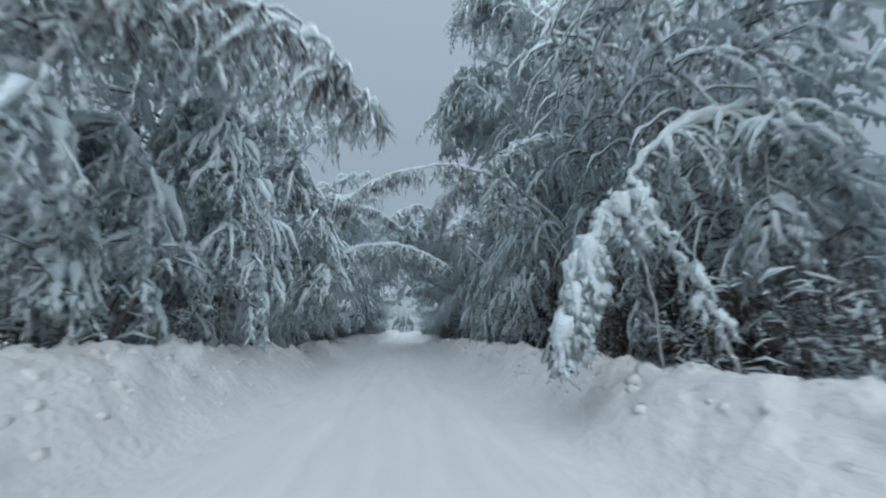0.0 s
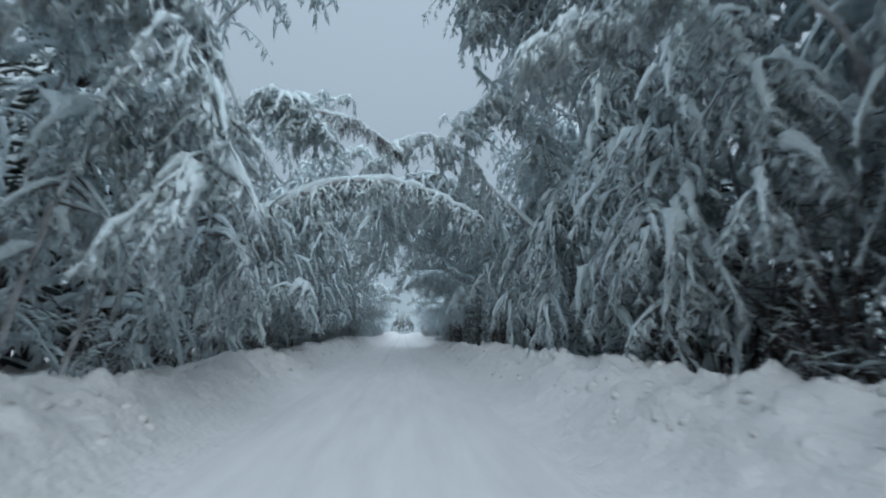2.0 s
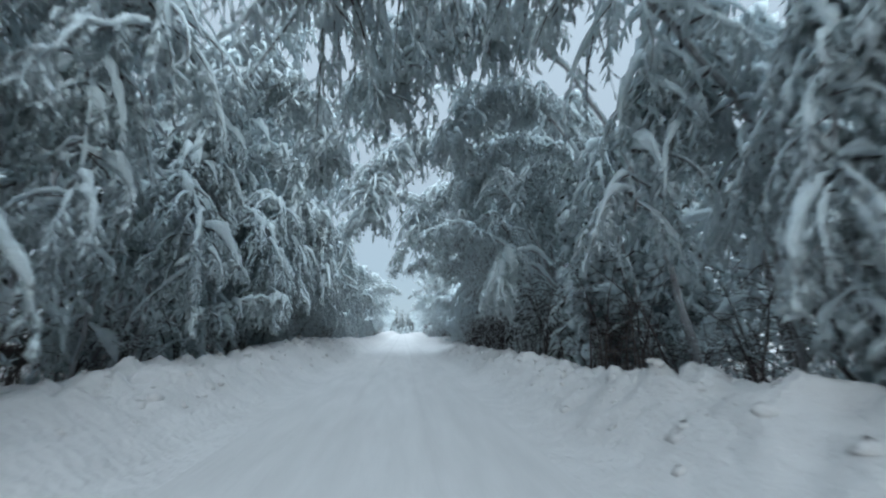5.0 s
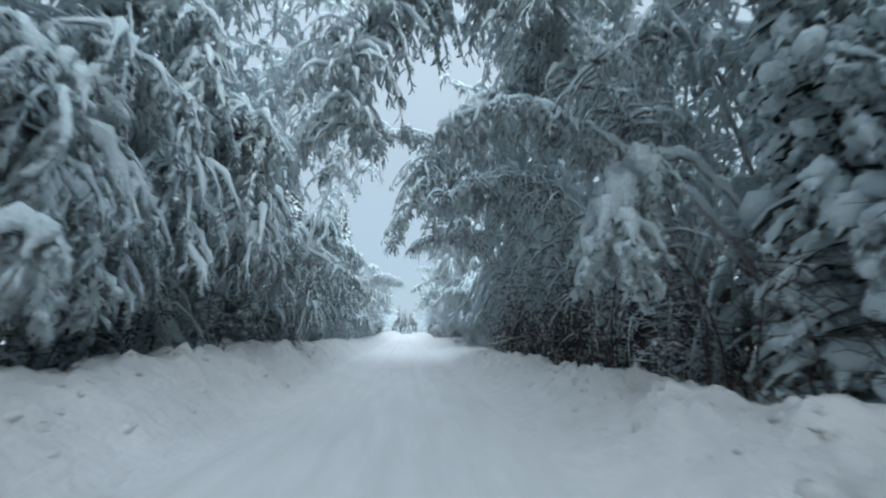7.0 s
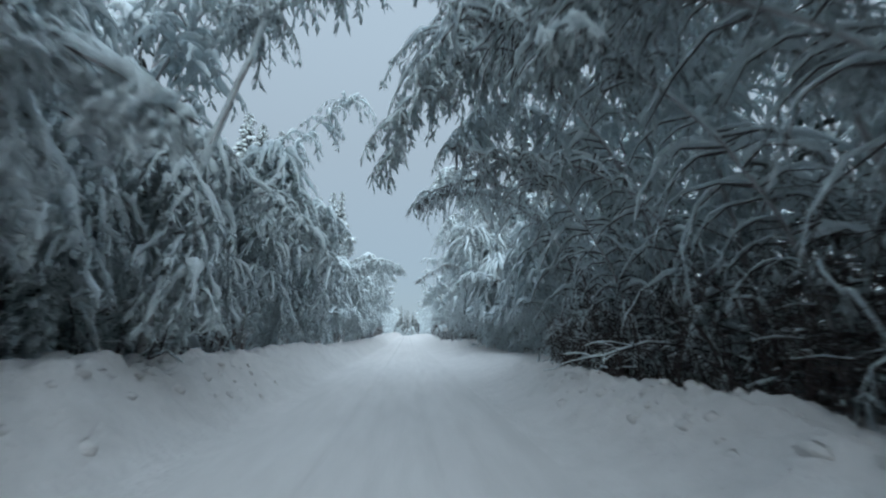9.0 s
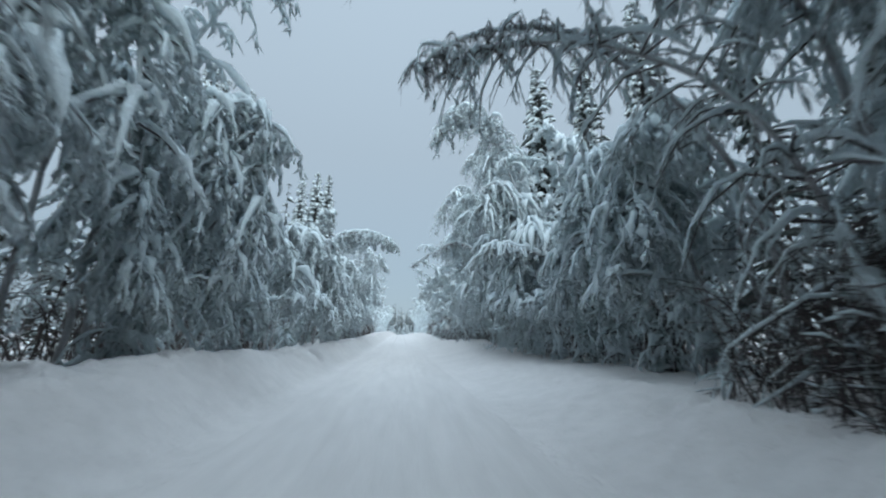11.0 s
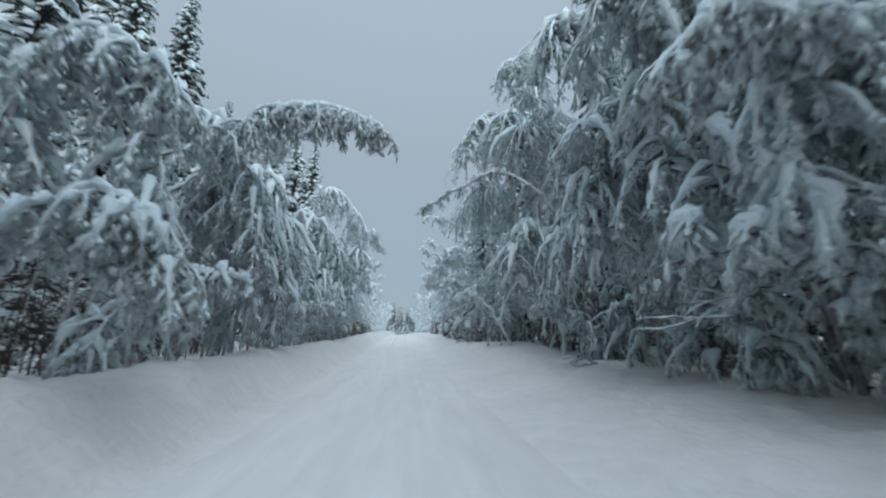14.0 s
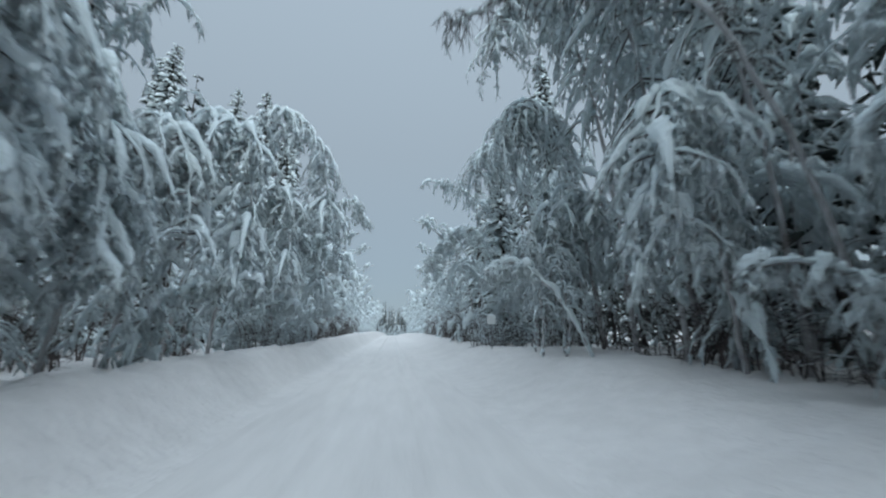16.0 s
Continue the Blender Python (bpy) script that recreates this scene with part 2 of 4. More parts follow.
    out = [("trunk", wood.mesh("trunk", bark or BIRCH))]
    if fine.n:
        out.append(("twig_growth", fine.mesh("twig_growth", TWIG)))
    out.append(("snow_load", snow.mesh("snow_load", SNOW)))
    return out


def spruce_meshes(seed, H, tiers, spread, load=1.0, per=9, lumpy=1.0, sprays=4, thin=1.0):
    """Meshes of a spruce: trunk, drooping needle boughs in tiers, pads of snow on them."""
    rng = np.random.default_rng(seed)
    wood, green, snow = Soup(), Soup(), Soup()
    trunk = grow(np.array([[0, 0, -0.3]]), np.array([0.0]), np.array([0.0]), np.array([0.03]), np.array([H + 0.3]), 8, 1, 0.01, rng)
    wood.tubes(trunk, taper(1, 9, np.array([0.010 * H + 0.03]), np.array([0.01])), 7, rng)
    n = tiers * per
    s = np.repeat(np.linspace(0.06, 0.985, tiers), per) + rng.normal(0, 0.3 / tiers, n)
    s = np.clip(s, 0.04, 0.992)
    st, _ = along(trunk, np.zeros(n, int), s)
    ln = spread * (1.03 - s) ** 0.65 * rng.uniform(0.6, 1.2, n) + 0.1
    az = rng.uniform(0, 6.283, n)
    B = grow(st, az, np.radians(rng.uniform(85, 105, n)), np.radians(rng.uniform(115, 145, n)), ln, 4, 1.0, 0.1, rng)
    size = np.clip(ln, 0.5, 1.3)[:, None]
    R = lumps(rng, n, 5, 0.08, 0.15) * size * thin
    R[:, 0] = 0.03
    green.tubes(B, R, 3, rng)
    m = n * sprays
    sprays = max(sprays, 1)
    who = np.repeat(np.arange(n), sprays)[:m]
    ss, way = along(B, who, rng.uniform(0.25, 0.98, m))
    a2 = np.arctan2(way[:, 1], way[:, 0]) + rng.choice([-1, 1], m) * rng.uniform(0.4, 1.2, m)
    G = grow(ss, a2, np.radians(rng.uniform(95, 120, m)), np.radians(rng.uniform(125, 170, m)), np.clip(ln[who], 0.25, 1.4) * rng.uniform(0.2, 0.45, m), 3, 1, 0.1, rng)
    small = np.clip(ln[who], 0.5, 1.2)[:, None]
    green.tubes(G, lumps(rng, m, 4, 0.05, 0.10) * small * thin, 3, rng)
    C = B[:, 1:].copy()
    C[..., 2] += 0.06 * size * lumpy * thin
    keep = rng.uniform(0, 1, n) < 0.8 * min(load, 1.2)
    snow.tubes(C[keep], (lumps(rng, n, 4, 0.05, 0.14) * size * lumpy)[keep], 4, rng)
    C = G.copy()
    C[..., 2] += 0.035 * small * lumpy * thin
    keep = rng.uniform(0, 1, m) < 0.5 * load
    snow.tubes(C[keep], (lumps(rng, m, 4, 0.02, 0.065) * small * lumpy)[keep], 3, rng)
    return [("trunk", wood.mesh("trunk", BARK)), ("needle_crown", green.mesh("needle_crown", NEEDLE)),
            ("snow_load", snow.mesh("snow_load", SNOW))]


def lump_spruce_meshes(seed, H, tiers, per, spread):
    """Meshes of a young spruce whose drooping boughs each carry a thick rounded lump of snow."""
    rng = np.random.default_rng(seed)
    wood, green, snow = Soup(), Soup(), Soup()
    trunk = grow(np.array([[0, 0, -0.3]]), np.array([0.0]), np.array([0.0]), np.array([0.05]), np.array([H + 0.3]), 8, 1, 0.02, rng)
    wood.tubes(trunk, taper(1, 9, np.array([0.06]), np.array([0.02])), 7, rng)
    n = tiers * per
    s = np.clip(np.repeat(np.linspace(0.08, 0.99, tiers), per) + rng.normal(0, 0.25 / tiers, n), 0.05, 0.995)
    st, _ = along(trunk, np.zeros(n, int), s)
    ln = spread * (1.04 - s) ** 0.6 * rng.uniform(0.6, 1.2, n) + 0.15
    B = grow(st, rng.uniform(0, 6.283, n), np.radians(rng.uniform(75, 100, n)), np.radians(rng.uniform(140, 170, n)), ln, 6, 1.2, 0.1, rng)
    R = lumps(rng, n, 7, 0.03, 0.06) * np.array([0.3, 0.6, 0.8, 1, 1, 0.9, 0.4])[None]
    green.tubes(B, R, 4, rng)
    m = n * 9
    who = np.repeat(np.arange(n), 9)
    ss, _ = along(B, who, rng.uniform(0.3, 1.0, m))
    a = rng.uniform(0, 6.283, m)
    fringe = np.stack([np.cos(a) * 0.7, np.sin(a) * 0.7, np.full(m, -1.0)], -1) * rng.uniform(0.1, 0.26, (m, 1))
    slivers(green, ss[::9], fringe[::9], rng, 0.02, 0.04)
    spindles(snow, ss, fringe, rng, 0.028, 0.058)
    # a ridge of snow along each bough, and two rounded lumps on it
    ridge = B.copy()
    ridge[..., 2] += 0.04
    snow.tubes(ridge, lumps(rng, n, 7, 0.03, 0.085) * np.clip(ln, 0.5, 1.0)[:, None], 5, rng, 0.3)
    k = n * 2
    who = np.repeat(np.arange(n), 2)
    at, way = along(B, who, rng.uniform(0.3, 1.0, k))
    way = way / (np.linalg.norm(way, axis=1, keepdims=True) + 1e-9)
    way[:, 2] *= 0.75
    half = (0.035 + 0.18 * rng.uniform(0, 1, k) ** 2.2) * np.clip(ln[who], 0.5, 1.0)
    C = at[:, None] + way[:, None] * (np.array([-1.0, -0.8, -0.2, 0.4, 0.85, 1.0])[None] * half[:, None] * 1.3)[..., None]
    S = half[:, None] * np.array([0.05, 0.62, 1.0, 0.95, 0.6, 0.05])[None] * rng.uniform(0.75, 1.1, (k, 6))
    C[..., 2] += 0.35 * half[:, None]
    snow.tubes(C, S, 8, rng, 0.32)
    return [("trunk", wood.mesh("trunk", BARK)), ("needle_crown", green.mesh("needle_crown", NEEDLE)), ("snow_load", snow.mesh("snow_load", SNOW))]


def thicket_meshes(seed, H, stems, load=1.0, bark=None):
    """Meshes of a dark thicket: many thin stems with dead twigs, a little snow caught in them."""
    rng = np.random.default_rng(seed)
    wood, snow = Soup(), Soup()
    foot = np.stack([rng.uniform(-0.7, 0.7, stems), rng.uniform(-0.7, 0.7, stems), np.full(stems, -0.1)], -1)
    S = grow(foot, rng.uniform(0, 6.283, stems), np.radians(rng.uniform(0, 14, stems)), np.radians(rng.uniform(15, 75, stems)),
             H * rng.uniform(0.5, 1.2, stems), 6, 1.4, 0.1, rng)
    wood.tubes(S, taper(stems, 7, rng.uniform(0.012, 0.03, stems), np.full(stems, 0.004)), 4, rng)
    n = stems * 10
    who = np.repeat(np.arange(stems), 10)
    ss, _ = along(S, who, rng.uniform(0.1, 1, n))
    W = grow(ss, rng.uniform(0, 6.283, n), np.radians(rng.uniform(30, 110, n)), np.radians(rng.uniform(80, 160, n)), rng.uniform(0.25, 0.8, n) * H * 0.4, 2, 1, 0.2, rng)
    wood.tubes(W, taper(n, 3, np.full(n, 0.009), np.full(n, 0.003)), 3, rng)
    white = rng.uniform(0, 1, n) < load * 0.5
    C = W[white].copy()
    C[..., 2] += 0.02
    snow.tubes(C, lumps(rng, len(C), 3, 0.015, 0.045), 3, rng)
    m = n * 3
    who = np.repeat(np.arange(n), 3)
    ss, _ = along(W, who, rng.uniform(0.1, 1, m))
    a = rng.uniform(0, 6.283, m)
    way = np.stack([np.cos(a), np.sin(a), rng.uniform(-0.8, 0.6, m)], -1) * rng.uniform(0.08, 0.3, m)[:, None]
    white = rng.uniform(0, 1, m) < load * 0.4
    slivers(wood, ss[~white], way[~white], rng, 0.004, 0.012)
    slivers(snow, ss[white], way[white], rng, 0.012, 0.035)
    return [("stem_tangle", wood.mesh("stem_tangle", bark or DEAD)), ("snow_load", snow.mesh("snow_load", SNOW))]


def plant(name, meshes, x, y, z, turn, size, label, category, group, tall=1.0):
    thing = new(name)
    thing.empty_display_size = 0.3
    for kind, me in meshes:
        ob = part(kind, me, thing, "white snow lying on the branches" if kind == "snow_load" else "")
        if kind != "trunk":
            ob["kind"] = "stuff"
    thing.matrix_basis = pose(x, y, z, 0, 0, turn) @ Matrix.Diagonal((size, size, size * tall, 1))
    return tagged(thing, label, category, group)


# ---- ground ----
def value_noise(x, y, seed):
    """Smooth noise in 0..1 on arrays."""
    xi, yi = np.floor(x).astype(np.int64), np.floor(y).astype(np.int64)
    fx, fy = x - xi, y - yi
    fx, fy = fx * fx * (3 - 2 * fx), fy * fy * (3 - 2 * fy)

    def corner(i, j):
        h = np.sin(i * 127.1 + j * 311.7 + seed * 74.7) * 43758.5453
        return h - np.floor(h)

    return (corner(xi, yi) * (1 - fx) + corner(xi + 1, yi) * fx) * (1 - fy) + (corner(xi, yi + 1) * (1 - fx) + corner(xi + 1, yi + 1) * fx) * fy


def fbm(x, y, seed, octaves=4):
    return sum(value_noise(x * 2**k, y * 2**k, seed + k) * 0.5 ** (k + 1) for k in range(octaves))


def smooth(a, b, x):
    t = np.clip((x - a) / (b - a), 0, 1)
    return t * t * (3 - 2 * t)


ROAD_L, ROAD_R = -2.6, 2.05


def terrain(x, y):
    """Height of the snow: a flat road between ploughed banks, the forest floor behind them."""
    wl_ = ROAD_L + 0.35 * (fbm(y * 0.25, y * 0 + 3, 5) - 0.5)
    wr_ = ROAD_R + 0.35 * (fbm(y * 0.25, y * 0 + 9, 6) - 0.5)
    open_r = smooth(44, 56, y)
    hl = (1.0 - 0.30 * smooth(8, 16, y) * (1 - smooth(32, 38, y)) - 0.10 * smooth(54, 60, y)) * (0.8 + 0.45 * fbm(y * 0.5, y * 0 + 1, 11, 3))
    hr = (0.80 - 0.22 * smooth(22, 30, y) - 0.10 * smooth(34, 38, y) - 0.06 * open_r) * (0.8 + 0.45 * fbm(y * 0.5, y * 0 + 7, 12, 3))
    lb = smooth(0, 1.6, wl_ - x)
    rb = smooth(0, 1.75 + 1.4 * open_r, x - wr_)
    left = hl * lb - 0.35 * smooth(1.8, 3.6, wl_ - x)
    right = hr * rb - 0.22 * (1 - open_r) * smooth(1.9, 3.4, x - wr_)
    bank = np.clip(lb + rb, 0, 1)
    edge = bank * (1 - 0.55 * smooth(1.7, 3.8, np.maximum(wl_ - x, x - wr_)))
    rough = 1 - 0.6 * open_r
    clods = np.abs(fbm(x * 2.6, y * 2.6, 21) - 0.47) * 0.95 + (fbm(x * 1.1, y * 1.1, 31) - 0.47) * 0.5
    drift = 0.12 * (fbm(y * 0.12, y * 0 + 2, 8, 2) - 0.4)
    ruts = sum(-0.06 * np.exp(-(((x - c - drift) / 0.15) ** 2)) + 0.03 * np.exp(-(((x - c - drift - 0.3) / 0.12) ** 2)) for c in (-1.15, 0.5))
    road = ruts * (0.6 + 0.8 * value_noise(x * 0, y * 0.4, 3)) + 0.045 * (fbm(x * 3.2, y * 0.22, 41) - 0.47) + 0.012 * (fbm(x * 6, y * 0.8, 43, 3) - 0.44)
    far = 0.5 * (fbm(x * 0.15, y * 0.15, 51) - 0.45) * smooth(4, 9, np.abs(x))
    rise = 1.1 * smooth(60, 190, y) + 0.32 * (smooth(66, 76, y) * rb + smooth(76, 120, y) * lb)
    return left + right + clods * edge * rough + road * (1 - bank) + far + rise


def sheet(name, xs, ys, mat, label):
    X, Y = np.meshgrid(xs, ys)
    V = np.stack([X, Y, terrain(X, Y)], -1).reshape(-1, 3)
    i = np.arange(len(ys) * len(xs)).reshape(len(ys), len(xs))
    F = np.stack([i[:-1, :-1], i[:-1, 1:], i[1:, 1:], i[1:, :-1]], -1).reshape(-1, 4)
    s = Soup()
    s.quads(V, F)
    return tagged(new(name, s.mesh(name, mat)), label, name, kind="structure")


YS = np.concatenate([np.linspace(-400, -32, 12), np.arange(-30, -2, 1.0), np.arange(-2, 84, 0.13), np.geomspace(86, 900, 90)])
XL = np.concatenate([-np.geomspace(400, 8, 26)[:-1], np.arange(-8, -5.2, 0.25), np.arange(-5.2, ROAD_L + 0.3, 0.09), [ROAD_L + 0.3]])
XR = np.concatenate([[ROAD_R - 0.3], np.arange(ROAD_R - 0.22, 5.4, 0.09), np.arange(5.4, 8, 0.25), np.geomspace(8, 400, 26)])
XM = np.linspace(ROAD_L + 0.3, ROAD_R - 0.3, 40)
sheet("road", XM, YS, HEADLIT_ROAD_SNOW, "packed snow road with faint wheel ruts between ploughed banks")
sheet("ground", XL, YS, HEADLIT_GROUND_SNOW, "deep fresh snow piled in a lumpy ploughed bank beside the road")
sheet("ground", XR, YS, HEADLIT_GROUND_SNOW, "deep fresh snow piled in a lumpy ploughed bank beside the road")


def floor_at(x, y):
    return float(terrain(np.array([x]), np.array([y]))[0])


# ---- trees that lean, arch and hang over the road, each with its own line ----
LEAN = "snow-laden birch arching over the snowy road"
HANG = "snow-laden birch bowed down beside the road"
BUNCH = "birch whose tip hangs in a thick bunch of snow"
taken = []


def birch(label, line, **how):
    """A birch of its own shape: its trunk runs through line, its foot stands on the snow."""
    x, y, _ = line[0]
    foot = (x, y, floor_at(x, y) - 0.03)
    second = line[1]
    if 4.9 < x < 6.75 and second[2] > 3.5:
        foot = (x + 1.1, y, floor_at(x + 1.1, y) - 0.03)
        second = (second[0] + 0.55, second[1], second[2])
    how["line"] = [foot, second] + list(line[2:])
    if y > 76 or abs(x) > 8.8:
        how["twigs"] = 14
    elif y > 60:
        how.setdefault("twigs", 22)
    how["branches"] = int(how.get("branches", 60) * 1.35)
    if label == HANG:
        how.update(blen=how["blen"] * 1.25, tip=0.85, lift=(55, 115), sag=0.42, s0=max(how.get("s0", 0.25), 0.25))
    thing = plant("birch_tree", birch_meshes(300 + len(taken), **how), *foot, 0, 1, label, "tree", "birches along the road")
    taken.append((foot[0], foot[1]))
    return thing


# beside the start
birch(LEAN, [(-5.4, 4.5, 0.4), (-4.9, 4.4, 3.6), (-3.6, 4.2, 5.4), (-2.0, 3.9, 5.2), (-1.2, 3.9, 4.7), (-0.53, 3.9, 3.9)], blen=1.3, s0=0.35, bare=0.75, branches=46, drape=0.05, load=0.7)
birch(HANG, [(-7.4, 6.3, 0.5), (-7.0, 6.2, 3.4), (-6.1, 6.1, 4.8), (-5.5, 6.1, 4.1), (-5.2, 6.1, 3.0), (-5.05, 6.1, 2.1)], blen=0.8, drape=0.8, branches=50)
birch(HANG, [(-7.6, 7.9, 0.5), (-7.1, 7.8, 4.0), (-6.2, 7.8, 5.7), (-5.5, 7.8, 4.5), (-5.15, 7.8, 3.0), (-5.0, 7.8, 1.9)], blen=0.8, drape=0.7, branches=50)
birch(HANG, [(-6.8, 9.7, 0.5), (-6.6, 9.6, 5.0), (-5.6, 9.5, 7.6), (-4.6, 9.5, 6.8), (-3.95, 9.5, 4.2), (-3.7, 9.5, 2.0)], blen=0.9, drape=0.7, branches=60)
birch(HANG, [(-6.6, 13.2, 0.5), (-6.4, 13.1, 5.5), (-5.7, 13.1, 8.9), (-4.8, 13.1, 9.3), (-4.2, 13.1, 8.0), (-4.0, 13.1, 6.2)], blen=1.2, drape=0.4, branches=60)
birch(HANG, [(-6.4, 14.2, 0.5), (-6.0, 14.1, 5.0), (-4.9, 14.0, 7.6), (-3.7, 14.0, 6.7), (-3.0, 14.0, 5.0), (-2.8, 14.0, 3.2)], blen=1.2, drape=0.4, branches=64)
birch(HANG, [(-6.2, 16.6, 0.5), (-5.6, 16.5, 3.5), (-4.9, 16.4, 5.4), (-3.9, 16.4, 5.0), (-3.4, 16.4, 3.8), (-3.3, 16.4, 2.4)], blen=0.9, branches=56)
birch(LEAN, [(-7.2, 19.6, 0.5), (-5.9, 19.5, 3.3), (-4.1, 19.5, 4.85), (-2.2, 19.5, 5.8), (-0.8, 19.5, 5.95), (0.3, 19.5, 5.75), (1.3, 19.5, 5.4), (2.3, 19.5, 4.8)], blen=1.3, s0=0.25, coat=0.6, bare=0.6, branches=70, drape=0.1, lift=(60, 120), trunk_r=0.075, end_r=0.025)
birch(HANG, [(-6.6, 18.4, 0.5), (-5.6, 18.3, 2.6), (-4.6, 18.2, 3.6), (-3.8, 18.2, 3.0), (-3.6, 18.2, 2.0)], blen=0.7, branches=46)
birch(HANG, [(8.6, 6.5, 0.5), (8.5, 6.4, 3.8), (7.4, 6.1, 5.75), (5.9, 6.0, 5.55), (4.55, 5.9, 4.8), (3.9, 6.0, 3.9)], blen=1.2, s0=0.4, branches=24, trunk_r=0.11, end_r=0.035, drape=0.5)
laden = birch(HANG, [(4.5, 6.3, 0.4), (4.35, 6.2, 2.4), (3.9, 6.0, 3.75), (3.3, 5.8, 3.2), (2.8, 5.7, 2.3), (2.5, 5.6, 1.35)], blen=0.5, s0=0.4, branches=46, drape=0.8, fat=1.3, load=1.2, bare=0.25, trunk_r=0.026, coat=0.1)
# a few withered leaves left on its lowest twigs
leaf_rng, leaves = np.random.default_rng(77), Soup()
hang_from = np.stack([leaf_rng.uniform(2.3, 2.95, 70), leaf_rng.uniform(5.45, 5.8, 70), leaf_rng.uniform(0.85, 1.6, 70)], -1) - np.array(laden.location)
droop = np.stack([leaf_rng.normal(0, 0.02, 70), leaf_rng.normal(0, 0.02, 70), -leaf_rng.uniform(0.03, 0.07, 70)], -1)
spindles(leaves, hang_from, droop, leaf_rng, 0.008, 0.016)
leaf_twigs = hang_from[::3]
slivers(leaves, leaf_twigs + np.array([0, 0, 0.25]), np.repeat([[0.0, 0.0, -0.3]], len(leaf_twigs), 0), leaf_rng, 0.003, 0.005)
part("withered_leaves", leaves.mesh("withered_leaves", LEAF), laden, "withered dark brown leaves")["kind"] = "stuff"
birch("bare leaning birch stem with snow on its upper side", [(4.1, 4.4, 0.5), (3.95, 4.4, 1.6), (3.5, 4.4, 2.5), (3.2, 4.5, 3.2)], blen=0.5, branches=8, twigs=4, trunk_r=0.03, coat=0.1)
# over the road, thin and twiggy
birch(LEAN, [(6.0, 12.6, 0.5), (5.4, 12.4, 4.6), (3.9, 12.2, 6.5), (1.9, 12.2, 7.2), (0.5, 12.2, 7.1), (-1.0, 12.2, 6.6), (-2.4, 12.2, 5.5)], blen=0.95, s0=0.4, bare=0.85, branches=64, twigs=14, twig=1.3, drape=0.0, load=0.6, lift=(80, 125), sag=0.45, trunk_r=0.04)
birch(LEAN, [(6.2, 13.3, 0.5), (5.6, 13.2, 3.8), (4.2, 13.0, 5.9), (2.9, 13.0, 5.8), (1.7, 13.0, 5.1)], blen=1.1, s0=0.2, branches=60, trunk_r=0.045)
birch(LEAN, [(7.9, 10.8, 0.5), (7.2, 10.8, 4.6), (5.2, 10.9, 7.6), (3.4, 11.0, 7.2), (2.9, 11.1, 5.0)], blen=1.5, s0=0.2, branches=64, drape=0.3)
birch(LEAN, [(5.6, 25.6, 0.4), (5.3, 25.8, 4.5), (3.8, 26.0, 7.8), (2.1, 26.0, 8.9), (0.6, 26.0, 9.1), (-0.6, 26.0, 8.4), (-1.4, 26.0, 6.8)], blen=2.5, s0=0.15, branches=100, drape=0.35, tip=0.9, lift=(55, 115), sag=0.42)
birch(LEAN, [(5.6, 22.2, 0.4), (5.2, 22.4, 4.5), (3.6, 22.5, 6.8), (2.55, 22.5, 8.1), (1.96, 22.5, 8.8), (0.56, 22.5, 9.2), (-0.8, 22.5, 8.5), (-1.45, 22.5, 7.3)], blen=1.2, s0=0.15, branches=76, drape=0.1, bare=0.3, tip=0.9, lift=(60, 115), sag=0.45, coat=0.75, trunk_r=0.06)
birch(LEAN, [(-7.0, 20.2, 0.4), (-6.2, 20.0, 5.0), (-4.9, 19.6, 8.0), (-3.6, 19.4, 8.3), (-2.7, 19.4, 7.4)], blen=1.9, s0=0.3, branches=80, bare=0.15, drape=0.4)
birch(LEAN, [(-7.4, 18.9, 0.4), (-6.3, 19.0, 5.0), (-4.2, 19.1, 7.8), (-2.2, 19.2, 7.9), (-1.2, 19.2, 7.5), (-0.3, 19.2, 6.8)], blen=0.9, s0=0.55, branches=40, twigs=16, bare=0.8, drape=0.0, load=0.6, tip=0.3, lift=(70, 120))
birch(HANG, [(-9.4, 24.4, 0.4), (-9.0, 24.3, 3.8), (-7.9, 24.2, 5.1), (-6.4, 24.2, 4.4), (-5.3, 24.2, 3.4), (-3.9, 24.2, 2.6)], blen=1.3, branches=70, drape=0.4)
birch(HANG, [(-8.5, 48.0, 0.4), (-8.2, 48.0, 9.0), (-7.4, 48.0, 15.0), (-6.3, 48.0, 17.4), (-5.4, 48.0, 15.6), (-5.1, 47.6, 12.0)], blen=2.2, branches=80, drape=0.4)
birch(LEAN, [(5.5, 21.0, 0.4), (5.3, 21.0, 5.5), (4.4, 21.2, 9.5), (3.0, 21.4, 10.2), (2.0, 21.4, 8.6)], blen=1.8, s0=0.1, branches=84, drape=0.3, trunk_r=0.06)
birch(LEAN, [(5.7, 29.0, 0.4), (5.2, 28.9, 5.0), (3.6, 28.8, 8.6), (1.4, 28.8, 9.4), (0.0, 28.8, 8.4), (-0.7, 28.8, 6.8)], blen=2.2, s0=0.45, branches=110, drape=0.4, tip=0.7)
birch(HANG, [(7.4, 14.6, 0.4), (7.2, 14.6, 5.0), (6.4, 14.6, 8.2), (5.4, 14.6, 7.4), (5.0, 14.6, 4.6), (4.8, 14.6, 1.8)], blen=1.2, branches=80, drape=0.7, fat=1.15)
birch(HANG, [(7.2, 17.0, 0.4), (7.0, 17.0, 5.0), (6.2, 16.9, 8.6), (5.1, 16.8, 7.8), (4.7, 16.8, 5.0), (4.6, 16.8, 2.0)], blen=1.2, branches=80, drape=0.7, fat=1.15)
